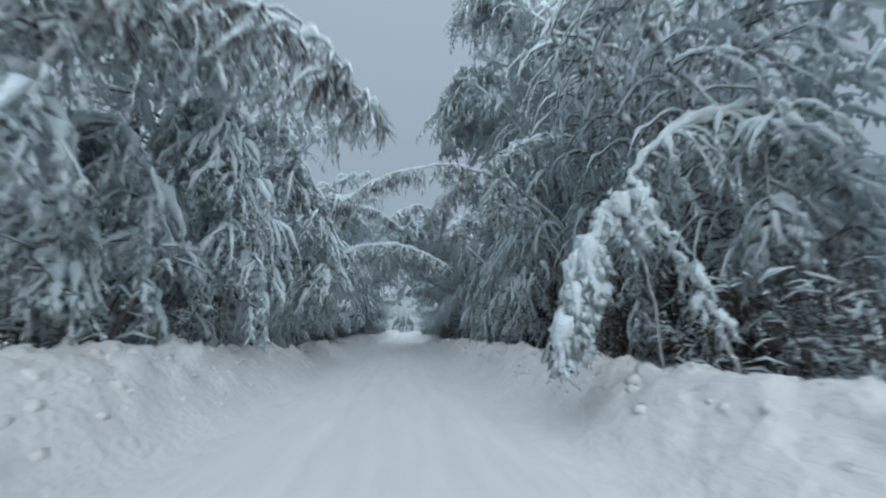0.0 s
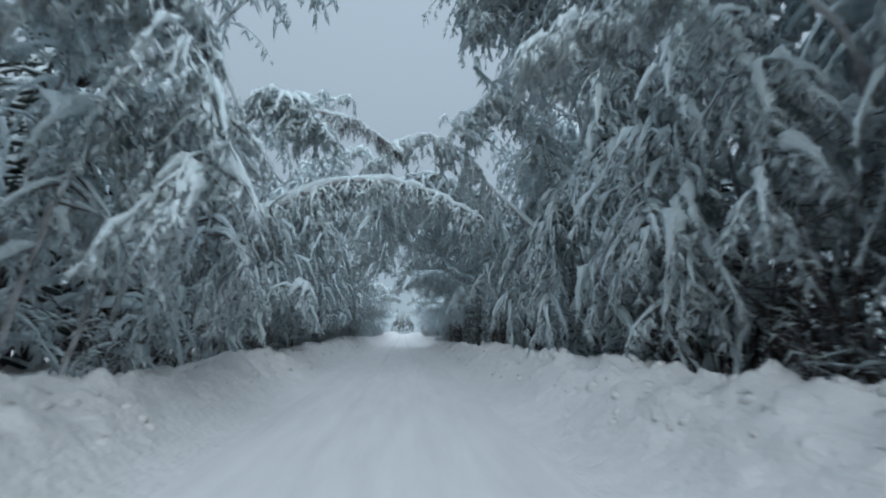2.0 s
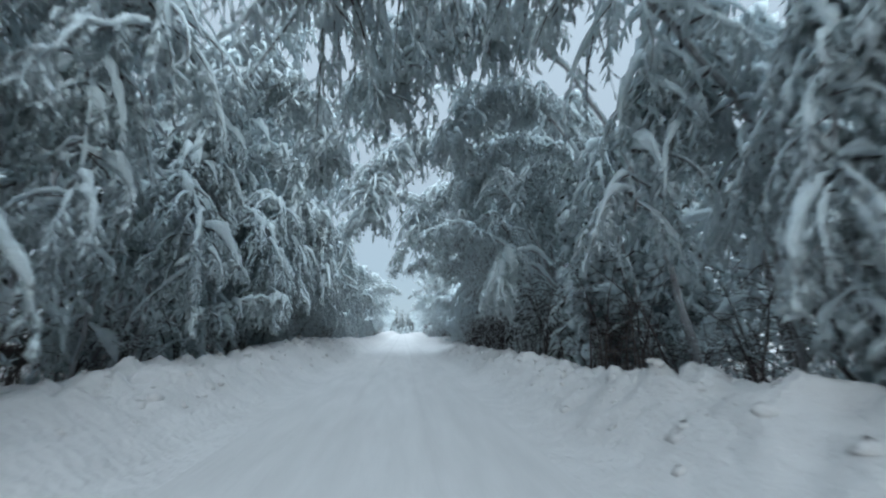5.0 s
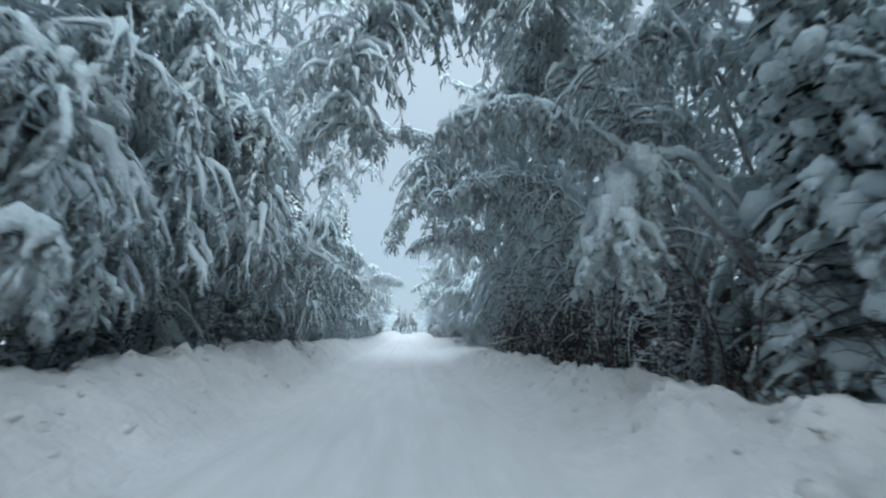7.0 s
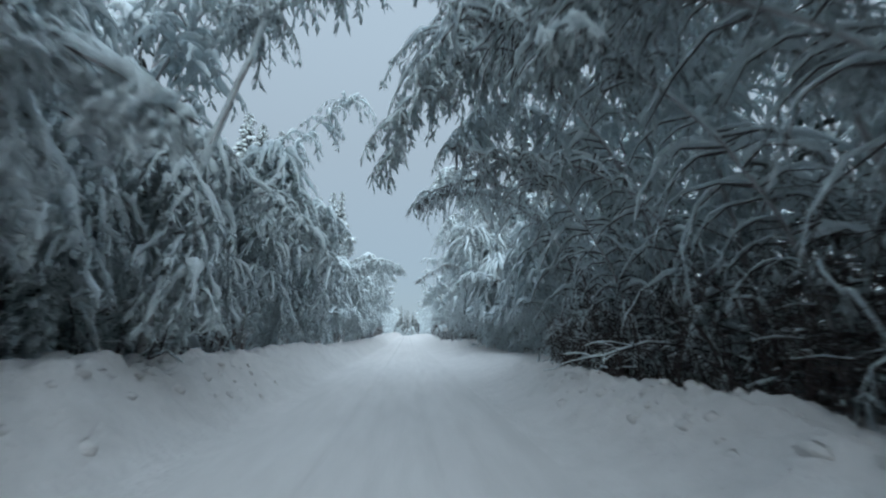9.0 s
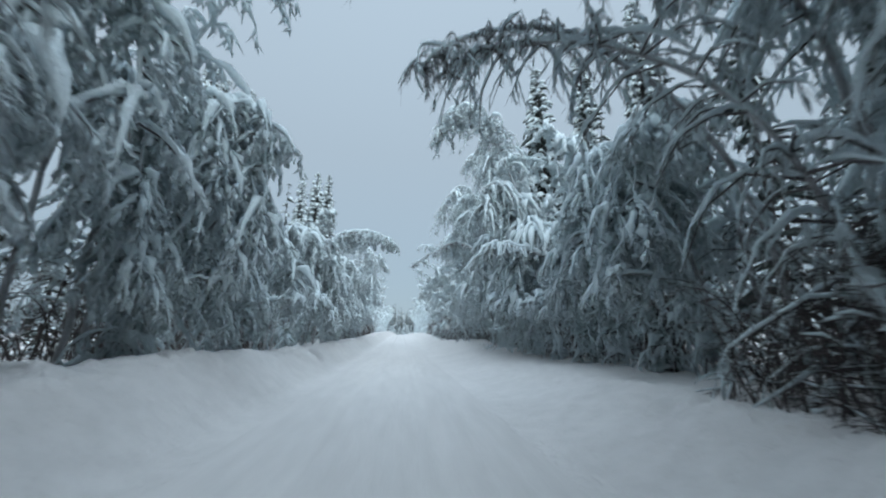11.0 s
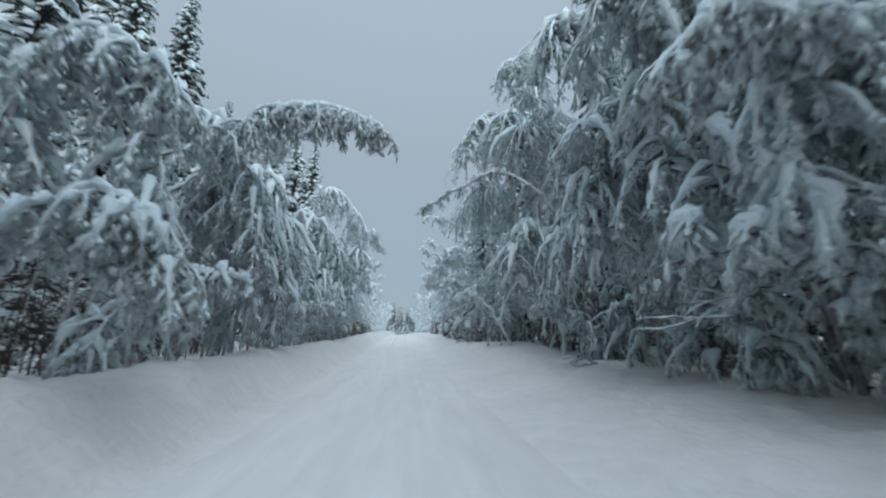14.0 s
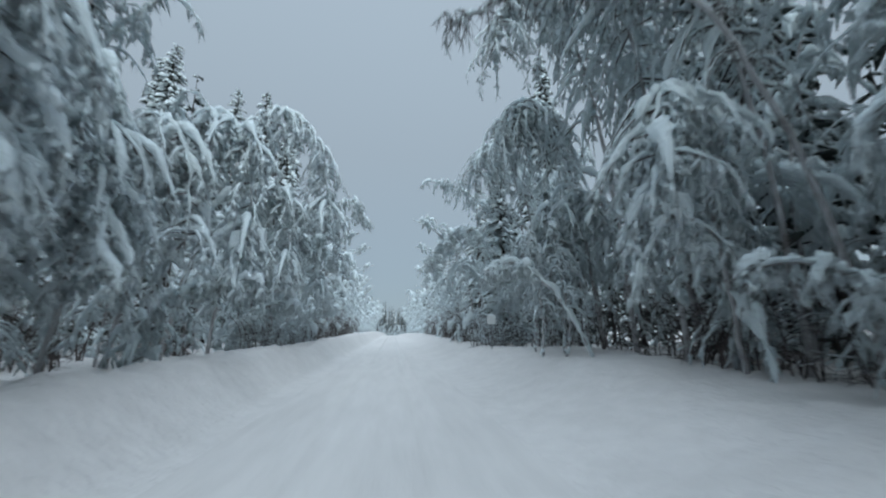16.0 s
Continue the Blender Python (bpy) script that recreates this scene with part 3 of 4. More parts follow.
birch(HANG, [(7.7, 11.8, 0.4), (7.6, 11.8, 4.6), (6.9, 11.8, 6.8), (6.1, 11.8, 6.0), (5.7, 11.8, 3.6), (5.6, 11.8, 1.5)], blen=0.6, branches=80, drape=0.25, bare=0.4, fat=0.9)
birch(HANG, [(7.9, 9.0, 0.4), (7.8, 9.0, 4.6), (7.2, 8.9, 6.8), (6.4, 8.8, 5.8), (6.0, 8.8, 3.4), (5.9, 8.8, 1.5)], blen=0.6, branches=80, drape=0.25, bare=0.4, fat=0.9)
birch(HANG, [(6.8, 20.4, 0.4), (6.6, 20.3, 4.6), (6.0, 20.2, 6.6), (5.1, 20.2, 5.8), (4.7, 20.2, 3.6), (4.5, 20.2, 1.6)], blen=1.1, branches=80, drape=0.6)
birch(HANG, [(6.6, 24.0, 0.4), (6.4, 24.0, 4.6), (5.7, 24.0, 6.4), (4.9, 24.0, 5.4), (4.5, 24.0, 3.2), (4.4, 24.0, 1.5)], blen=1.1, branches=80, drape=0.6)
birch(HANG, [(8.2, 23.5, 0.4), (8.0, 23.5, 5.0), (7.2, 23.5, 8.5), (6.2, 23.5, 8.8), (5.4, 23.5, 7.0), (5.0, 23.5, 4.5)], blen=1.4, branches=84, drape=0.5)
birch(HANG, [(7.4, 21.6, 0.4), (7.1, 21.6, 4.5), (6.3, 21.6, 6.6), (5.4, 21.6, 6.2), (4.8, 21.6, 4.6), (4.6, 21.6, 2.8)], blen=0.9, branches=80, drape=0.4, bare=0.25)
birch(HANG, [(8.2, 18.7, 0.4), (8.0, 18.6, 5.0), (7.3, 18.5, 8.6), (6.4, 18.4, 8.8), (5.9, 18.4, 7.2)], blen=1.6, branches=84, drape=0.5)
# middle of the drive
birch(LEAN, [(7.2, 35.1, 0.5), (6.2, 35.0, 3.0), (4.9, 34.9, 4.2), (3.95, 34.8, 4.8), (3.0, 34.8, 5.35), (2.1, 34.8, 5.7), (1.3, 34.8, 5.5), (0.5, 34.8, 5.1)], blen=1.2, s0=0.3, branches=46, bare=0.35, drape=0.15, lift=(60, 110), trunk_r=0.06)
birch(BUNCH, [(7.4, 34.9, 0.4), (6.4, 34.8, 3.2), (5.2, 34.6, 4.5), (4.2, 34.6, 4.35), (3.6, 34.6, 3.7), (3.45, 34.6, 2.7)], blen=0.95, s0=0.62, branches=62, twigs=30, twig=0.7, drape=0.9, fat=1.5, load=1.15, bare=0.03, trunk_r=0.05, lift=(40, 110), sag=0.5, tip=0.9)
birch(LEAN, [(6.2, 37.2, 0.4), (5.6, 37.0, 5.5), (3.4, 36.9, 9.2), (1.0, 36.8, 10.2), (-0.8, 36.8, 9.4), (-1.5, 36.8, 7.8), (-1.4, 36.8, 6.2)], blen=2.0, s0=0.2, branches=110, drape=0.5, tip=0.8)
birch(HANG, [(-8.6, 36.6, 0.5), (-8.3, 36.5, 4.2), (-7.2, 36.3, 6.7), (-6.2, 36.3, 6.6), (-5.6, 36.3, 5.0), (-5.3, 36.3, 3.0)], blen=1.2, drape=0.6, branches=60)
birch(LEAN, [(-7.0, 40.1, 0.5), (-6.4, 40.0, 3.0), (-5.0, 40.0, 4.4), (-3.4, 40.0, 4.1), (-1.8, 40.0, 3.2)], blen=1.0, s0=0.2, branches=50)
birch(LEAN, [(-4.9, 44.5, 0.5), (-4.3, 44.3, 4.0), (-3.6, 44.2, 6.8), (-3.0, 44.2, 8.9), (-1.8, 44.2, 10.0), (-0.2, 44.2, 10.4), (1.1, 44.2, 10.1), (2.1, 44.2, 9.3), (2.5, 44.2, 8.0)], blen=1.4, s0=0.3, coat=0.5, branches=64, bare=0.35, drape=0.2, trunk_r=0.07, end_r=0.03)
birch(LEAN, [(-9.4, 46.2, 0.5), (-8.3, 46.1, 4.6), (-6.7, 46.0, 6.1), (-4.7, 46.0, 5.6), (-3.1, 46.0, 4.6), (-2.1, 46.0, 3.3)], blen=1.4, s0=0.25, branches=64, drape=0.3)
birch(LEAN, [(6.0, 41.0, 0.4), (5.4, 41.0, 4.5), (3.9, 41.0, 7.0), (2.4, 41.0, 6.6), (1.7, 41.0, 5.0)], blen=1.6, s0=0.25, branches=66, bare=0.4, drape=0.15)
birch(LEAN, [(6.2, 46.0, 0.4), (5.6, 46.0, 5.0), (3.9, 45.8, 8.4), (1.6, 45.6, 8.8), (0.2, 45.4, 7.4), (-0.4, 45.4, 5.6)], blen=1.9, s0=0.15, branches=90, bare=0.3, drape=0.2, tip=0.6)
birch(HANG, [(-7.2, 34.2, 0.4), (-6.6, 34.1, 4.2), (-5.8, 34.0, 5.5), (-5.0, 34.0, 5.3), (-4.6, 34.0, 4.2), (-4.5, 34.0, 2.2)], blen=0.8, branches=70, drape=0.9, fat=1.3, bare=0.03)
birch(LEAN, [(8.2, 33.0, 0.4), (8.0, 33.0, 4.5), (6.6, 33.0, 7.3), (4.8, 33.0, 8.3), (3.2, 33.0, 8.2), (2.2, 33.0, 7.2)], blen=1.5, s0=0.3, branches=70, bare=0.35, drape=0.3, coat=0.8)
birch(LEAN, [(8.6, 38.8, 0.4), (8.4, 38.8, 7.0), (7.2, 38.8, 11.4), (5.2, 38.8, 13.2), (3.6, 38.8, 12.4)], blen=2.0, s0=0.2, branches=80, bare=0.3, drape=0.3)
birch(LEAN, [(7.6, 20.0, 0.4), (7.2, 20.0, 7.0), (6.0, 20.0, 12.0), (4.4, 20.0, 14.2), (3.0, 20.0, 13.4), (2.5, 20.0, 12.0)], blen=2.0, s0=0.2, branches=90, bare=0.2, drape=0.3)
birch(LEAN, [(8.0, 40.5, 0.4), (7.4, 40.5, 5.5), (5.8, 40.5, 9.2), (4.0, 40.5, 10.2), (2.6, 40.5, 9.6), (1.8, 40.5, 8.6)], blen=1.3, s0=0.3, branches=70, bare=0.35, drape=0.2)
birch(HANG, [(-6.4, 43.4, 0.4), (-6.0, 43.4, 3.6), (-5.0, 43.3, 5.0), (-3.9, 43.3, 4.2), (-3.4, 43.3, 2.2)], blen=0.9, branches=66, drape=0.4)
birch(LEAN, [(7.6, 38.2, 0.4), (7.2, 38.2, 6.0), (6.2, 38.2, 9.6), (4.6, 38.2, 10.2), (3.3, 38.2, 8.6), (2.8, 38.2, 6.8)], blen=1.8, s0=0.15, branches=100, bare=0.4, drape=0.3)
birch(LEAN, [(8.0, 41.6, 0.4), (7.7, 41.6, 7.0), (6.9, 41.6, 12.0), (5.4, 41.6, 13.6), (4.4, 41.6, 12.2)], blen=2.4, s0=0.15, branches=90, bare=0.55, drape=0.3)
birch(LEAN, [(9.4, 40.0, 0.4), (9.1, 40.0, 7.0), (8.4, 40.0, 11.0), (7.4, 40.0, 11.6), (6.8, 40.0, 9.6)], blen=2.4, s0=0.15, branches=90, bare=0.55, drape=0.3)
birch(HANG, [(8.2, 77.2, 0.2), (7.8, 77.0, 7.0), (6.9, 76.8, 12.0), (5.6, 76.6, 14.6), (4.2, 76.4, 13.8), (3.4, 76.4, 11.6)], blen=1.8, branches=90, drape=0.4)
birch(HANG, [(8.4, 74.8, 0.2), (8.2, 74.8, 9.0), (7.6, 74.8, 15.0), (6.8, 74.8, 17.4), (6.0, 74.8, 16.4)], blen=2.0, branches=90, drape=0.4)
birch(LEAN, [(7.6, 49.4, 0.4), (7.0, 49.4, 6.0), (5.2, 49.4, 9.4), (3.2, 49.4, 10.0), (1.8, 49.4, 8.8)], blen=2.4, s0=0.25, branches=84, bare=0.2, drape=0.3, tip=0.8, lift=(45, 115), sag=0.45)
TALL = dict(blen=2.4, s0=0.2, branches=90, bare=0.12, drape=0.4, tip=0.7, lift=(45, 115), sag=0.45)
birch(HANG, [(-8.8, 34.6, 0.4), (-8.4, 34.6, 8.0), (-7.4, 34.6, 12.6), (-6.2, 34.6, 13.6), (-5.6, 34.6, 11.8)], **TALL)
birch(HANG, [(-9.0, 38.2, 0.4), (-8.6, 38.2, 9.0), (-7.6, 38.2, 14.0), (-6.4, 38.2, 15.0), (-5.8, 38.2, 13.0)], **TALL)
birch(LEAN, [(8.8, 36.2, 0.4), (8.4, 36.2, 6.5), (7.0, 36.2, 11.0), (5.2, 36.2, 12.4), (3.9, 36.2, 11.2), (3.4, 36.2, 9.4)], **TALL)
birch(LEAN, [(9.0, 33.6, 0.4), (8.6, 33.6, 6.0), (7.4, 33.6, 9.8), (6.0, 33.6, 10.6), (5.2, 33.6, 9.0)], **TALL)
birch(HANG, [(9.2, 69.0, 0.2), (8.9, 69.0, 8.0), (7.8, 69.0, 13.0), (6.6, 69.0, 14.4), (6.0, 69.0, 12.8)], **TALL)
birch(HANG, [(8.0, 79.0, 0.2), (7.6, 79.0, 6.0), (6.4, 79.0, 10.2), (5.2, 79.0, 11.2), (4.4, 79.0, 9.6)], **TALL)
birch(HANG, [(8.6, 85.0, 0.2), (8.0, 85.0, 7.0), (6.8, 85.0, 11.4), (5.4, 85.0, 12.4), (4.6, 85.0, 10.6)], **TALL)
# towards the end, where the verge opens
birch(HANG, [(-5.6, 61.9, 0.4), (-5.3, 61.8, 2.3), (-4.8, 61.7, 3.05), (-4.2, 61.7, 3.35), (-3.6, 61.7, 3.1), (-3.2, 61.7, 2.6), (-3.05, 61.7, 2.2)], blen=0.7, s0=0.3, branches=60, drape=0.3, lift=(70, 120))
birch(LEAN, [(-6.8, 64.8, 0.4), (-6.5, 64.9, 3.6), (-5.4, 65.0, 5.3), (-3.9, 65.0, 6.4), (-3.0, 65.0, 6.9), (-1.9, 65.0, 6.95), (-1.1, 65.0, 6.7), (-0.5, 65.0, 6.4)], blen=1.6, s0=0.3, branches=70, tip=0.25, drape=0.05, bare=0.3, lift=(70, 115))
birch(HANG, [(-7.6, 66.5, 0.4), (-7.3, 66.4, 5.2), (-6.2, 66.2, 7.3), (-4.9, 66.0, 6.9), (-3.9, 66.0, 5.2), (-3.5, 66.0, 3.0)], blen=1.0, branches=66, drape=0.45)
birch(HANG, [(-7.2, 69.4, 0.4), (-6.6, 69.2, 4.9), (-5.8, 69.0, 5.9), (-4.9, 69.0, 5.0), (-4.3, 69.0, 3.6), (-4.0, 69.0, 2.1)], blen=0.8, branches=64, drape=0.6)
birch(HANG, [(-6.6, 77.2, 0.4), (-6.4, 78.6, 5.6), (-5.6, 79.8, 9.5), (-4.7, 80.0, 10.7), (-3.6, 80.0, 9.9), (-2.9, 80.0, 8.2), (-2.7, 80.0, 6.6)], blen=1.5, s0=0.15, branches=70, drape=0.4)
birch(LEAN, [(8.9, 58.4, 0.4), (8.3, 58.6, 2.7), (6.8, 59.2, 4.2), (5.35, 59.5, 4.8), (4.2, 59.6, 5.1), (3.4, 59.6, 4.9), (2.6, 59.7, 4.0)], blen=1.2, s0=0.25, branches=54, drape=0.15, bare=0.3, lift=(70, 120), trunk_r=0.08, end_r=0.03, coat=0.75)
birch(LEAN, [(6.3, 63.4, 0.2), (6.0, 63.2, 7.0), (5.0, 63.0, 11.5), (3.6, 63.0, 13.6), (2.6, 63.0, 13.2), (2.0, 63.0, 11.8)], blen=2.3, s0=0.15, branches=84, tip=0.5, drape=0.3, trunk_r=0.06)
birch(HANG, [(6.1, 61.9, 0.2), (6.0, 61.9, 4.0), (5.6, 61.9, 7.5), (4.6, 61.9, 9.0), (4.0, 61.9, 7.6)], blen=1.9, s0=0.2, branches=64, trunk_r=0.05, drape=0.2)
birch(HANG, [(7.0, 66.2, 0.2), (6.6, 66.0, 5.0), (5.6, 66.0, 7.0), (4.9, 66.0, 5.6), (4.2, 66.0, 3.5)], blen=1.2, s0=0.2, branches=60, bare=0.4, drape=0.6)
birch(HANG, [(7.6, 67.6, 0.2), (7.2, 67.5, 5.0), (6.3, 67.5, 6.9), (5.3, 67.5, 5.3), (4.7, 67.5, 2.4)], blen=0.9, s0=0.25, branches=56, bare=0.4, drape=0.8, fat=1.2)
birch(LEAN, [(7.8, 70.4, 0.2), (6.8, 70.2, 4.5), (5.3, 70.0, 7.0), (3.6, 70.0, 7.7), (2.4, 70.0, 7.1), (1.5, 70.0, 6.6), (0.8, 70.0, 6.1)], blen=0.8, s0=0.25, branches=36, twigs=14, bare=0.85, drape=0.0, load=0.6, fat=0.6, tip=0.5)
birch(HANG, [(8.7, 82.3, 0.2), (8.5, 82.1, 2.0), (7.7, 82.0, 3.9), (6.5, 82.0, 4.75), (5.2, 82.0, 4.7), (4.3, 82.0, 4.2)], blen=1.0, s0=0.35, branches=44, drape=0.2)
birch(LEAN, [(6.6, 88.5, 0.2), (6.2, 88.4, 5.0), (5.0, 88.2, 7.8), (3.6, 88.2, 7.6), (2.2, 88.2, 5.6)], blen=1.7, s0=0.15, branches=60)
birch(LEAN, [(-6.0, 92.2, 0.4), (-5.6, 92.0, 6.0), (-4.4, 92.0, 10.4), (-3.0, 92.0, 11.0), (-2.2, 92.0, 9.6)], blen=1.8, s0=0.15, branches=60)
birch(LEAN, [(-5.8, 84.0, 0.4), (-5.4, 84.0, 5.0), (-4.4, 83.5, 7.2), (-3.2, 83.2, 6.6), (-2.6, 83.2, 4.6)], blen=1.7, s0=0.15, branches=60)
birch(HANG, [(-5.7, 58.2, 0.4), (-5.5, 58.1, 2.6), (-5.1, 58.0, 3.5), (-4.8, 58.0, 2.8), (-4.7, 58.0, 1.8)], blen=0.55, branches=50, drape=0.9, fat=1.2)
birch(HANG, [(-7.0, 55.4, 0.4), (-6.8, 55.3, 4.0), (-6.0, 55.2, 6.2), (-5.3, 55.2, 5.0), (-5.1, 55.2, 3.4), (-5.0, 55.2, 2.4)], blen=1.0, branches=70, drape=0.6)
birch(HANG, [(-7.2, 52.4, 0.4), (-7.0, 52.3, 4.4), (-6.2, 52.2, 7.0), (-5.4, 52.2, 6.0), (-5.1, 52.2, 4.0), (-5.0, 52.2, 2.6)], blen=1.1, branches=70, drape=0.6)
birch(LEAN, [(6.6, 51.2, 0.4), (5.9, 51.0, 4.8), (3.6, 51.0, 7.4), (1.4, 51.0, 7.3), (0.2, 51.0, 6.4)], blen=1.1, s0=0.25, branches=56, twigs=18, bare=0.85, drape=0.0, load=0.6, fat=0.6)
birch("birch with a bare frosted top behind bowed trees", [(-6.5, 72.1, 0.4), (-6.3, 72.0, 5.0), (-5.9, 72.0, 8.6), (-5.6, 72.0, 10.3)], blen=1.3, s0=0.2, branches=60, bare=0.4, tip=0.5, hang=(90, 150))
birch(HANG, [(-6.9, 8.7, 0.4), (-6.6, 8.5, 6.0), (-5.8, 8.4, 9.6), (-4.7, 8.4, 9.8), (-4.1, 8.4, 8.0)], blen=1.9, s0=0.2, branches=80, drape=0.4)
birch(HANG, [(-7.2, 5.2, 0.4), (-6.8, 5.2, 5.0), (-5.6, 5.2, 7.6), (-4.2, 5.2, 7.6), (-3.4, 5.2, 6.2)], blen=1.7, s0=0.2, branches=80, drape=0.4)
birch(HANG, [(7.0, 73.6, 0.2), (6.8, 73.4, 6.0), (6.2, 73.2, 10.6), (5.4, 73.2, 12.6), (4.8, 73.2, 11.4)], blen=2.2, s0=0.15, branches=84, drape=0.3)
birch(HANG, [(7.6, 71.4, 0.2), (7.4, 71.3, 6.0), (6.6, 71.2, 10.0), (5.6, 71.2, 11.0), (5.0, 71.2, 9.4)], blen=2.0, s0=0.15, branches=80, bare=0.4, drape=0.3)
# a bent stem and slender bare ones beside the last stretch
birch("thin birch bent in a low arch under snow", [(5.5, 75.2, 0.4), (5.1, 75.2, 1.6), (4.4, 75.2, 2.7), (3.5, 75.2, 3.3), (2.9, 75.2, 3.35), (2.5, 75.2, 3.05)], blen=0.55, s0=0.5, branches=26, drape=0.2, coat=0.7, trunk_r=0.04, end_r=0.02)
for x, y, h in ((4.55, 76.5, 4.4), (4.85, 77.2, 5.2), (5.15, 76.0, 4.8), (5.4, 76.8, 5.4), (5.0, 78.2, 5.0)):
    birch("slender birch stem with few frosted twigs", [(x, y, 0.4), (x + 0.08, y, 1.9), (x - 0.05, y, 3.3), (x - 0.25, y, h)], blen=0.9, s0=0.4, branches=16, twigs=10, bare=0.5, drape=0.1, trunk_r=0.035)
# tall crowns over the first stretch
birch(LEAN, [(7.2, 13.2, 0.4), (6.8, 13.2, 8.0), (5.6, 13.2, 14.0), (4.2, 13.2, 16.8), (3.2, 13.2, 15.4)], blen=2.8, s0=0.25, branches=100, drape=0.4, tip=0.7, lift=(45, 115), sag=0.45)
birch(LEAN, [(7.4, 16.4, 0.4), (7.0, 16.4, 9.0), (5.8, 16.4, 16.0), (4.2, 16.4, 19.6), (3.1, 16.4, 18.4)], blen=3.0, s0=0.3, branches=100, drape=0.4, tip=0.7, lift=(45, 115), sag=0.45)
birch(LEAN, [(7.0, 20.6, 0.4), (6.4, 20.6, 9.0), (4.8, 20.6, 14.4), (3.2, 20.6, 16.0), (2.2, 20.6, 14.2)], blen=3.0, s0=0.3, branches=96, drape=0.4, tip=0.8, lift=(45, 115), sag=0.45)
birch(LEAN, [(8.0, 46.2, 0.4), (7.0, 46.2, 6.5), (5.2, 46.2, 10.4), (3.2, 46.2, 11.9), (1.7, 46.2, 11.4), (0.9, 46.2, 9.6)], blen=2.8, s0=0.3, branches=120, drape=0.35, bare=0.15, tip=0.9, lift=(45, 115), sag=0.42)
birch(LEAN, [(6.4, 18.2, 0.4), (6.2, 18.2, 7.0), (5.4, 18.4, 13.0), (4.0, 18.8, 16.2), (2.9, 19.0, 15.6)], blen=2.8, s0=0.15, branches=100, drape=0.4, tip=0.5)
birch(LEAN, [(6.9, 23.0, 0.4), (6.6, 23.0, 8.0), (5.4, 22.8, 14.5), (3.9, 22.6, 17.6), (3.0, 22.6, 16.6)], blen=2.8, s0=0.15, branches=100, drape=0.4, tip=0.5)
birch(LEAN, [(6.6, 9.2, 0.4), (6.4, 9.1, 5.5), (6.1, 9.0, 9.4), (5.2, 9.0, 11.0), (4.4, 9.0, 10.0)], blen=2.2, s0=0.2, branches=80, drape=0.35)
birch(LEAN, [(-6.2, 30.4, 0.4), (-5.6, 30.3, 5.0), (-4.2, 30.0, 8.0), (-2.6, 30.0, 7.6), (-1.9, 30.0, 5.6)], blen=1.9, s0=0.15, branches=84, drape=0.4)
birch(HANG, [(-7.2, 26.4, 0.4), (-6.9, 26.3, 5.0), (-6.0, 26.2, 7.6), (-4.8, 26.2, 7.6), (-3.9, 26.2, 6.0)], blen=1.8, s0=0.15, branches=80, drape=0.4)
birch(LEAN, [(6.0, 31.0, 0.4), (5.6, 31.0, 5.0), (4.2, 31.0, 8.5), (2.4, 31.0, 8.8), (1.2, 31.0, 7.0)], blen=2.0, s0=0.5, branches=96, drape=0.3)
birch(HANG, [(-7.8, 36.6, 0.4), (-7.3, 36.5, 6.0), (-6.4, 36.4, 9.0), (-5.4, 36.4, 9.2), (-4.7, 36.4, 7.9), (-4.5, 36.4, 5.8)], blen=1.0, branches=80, drape=0.9, fat=1.3, bare=0.03)
birch(HANG, [(-8.0, 32.2, 0.4), (-7.6, 32.1, 5.0), (-6.8, 32.0, 7.2), (-5.9, 32.0, 6.8), (-5.4, 32.0, 5.2), (-5.3, 32.0, 3.6)], blen=0.8, branches=76, drape=0.9, fat=1.3, bare=0.03)

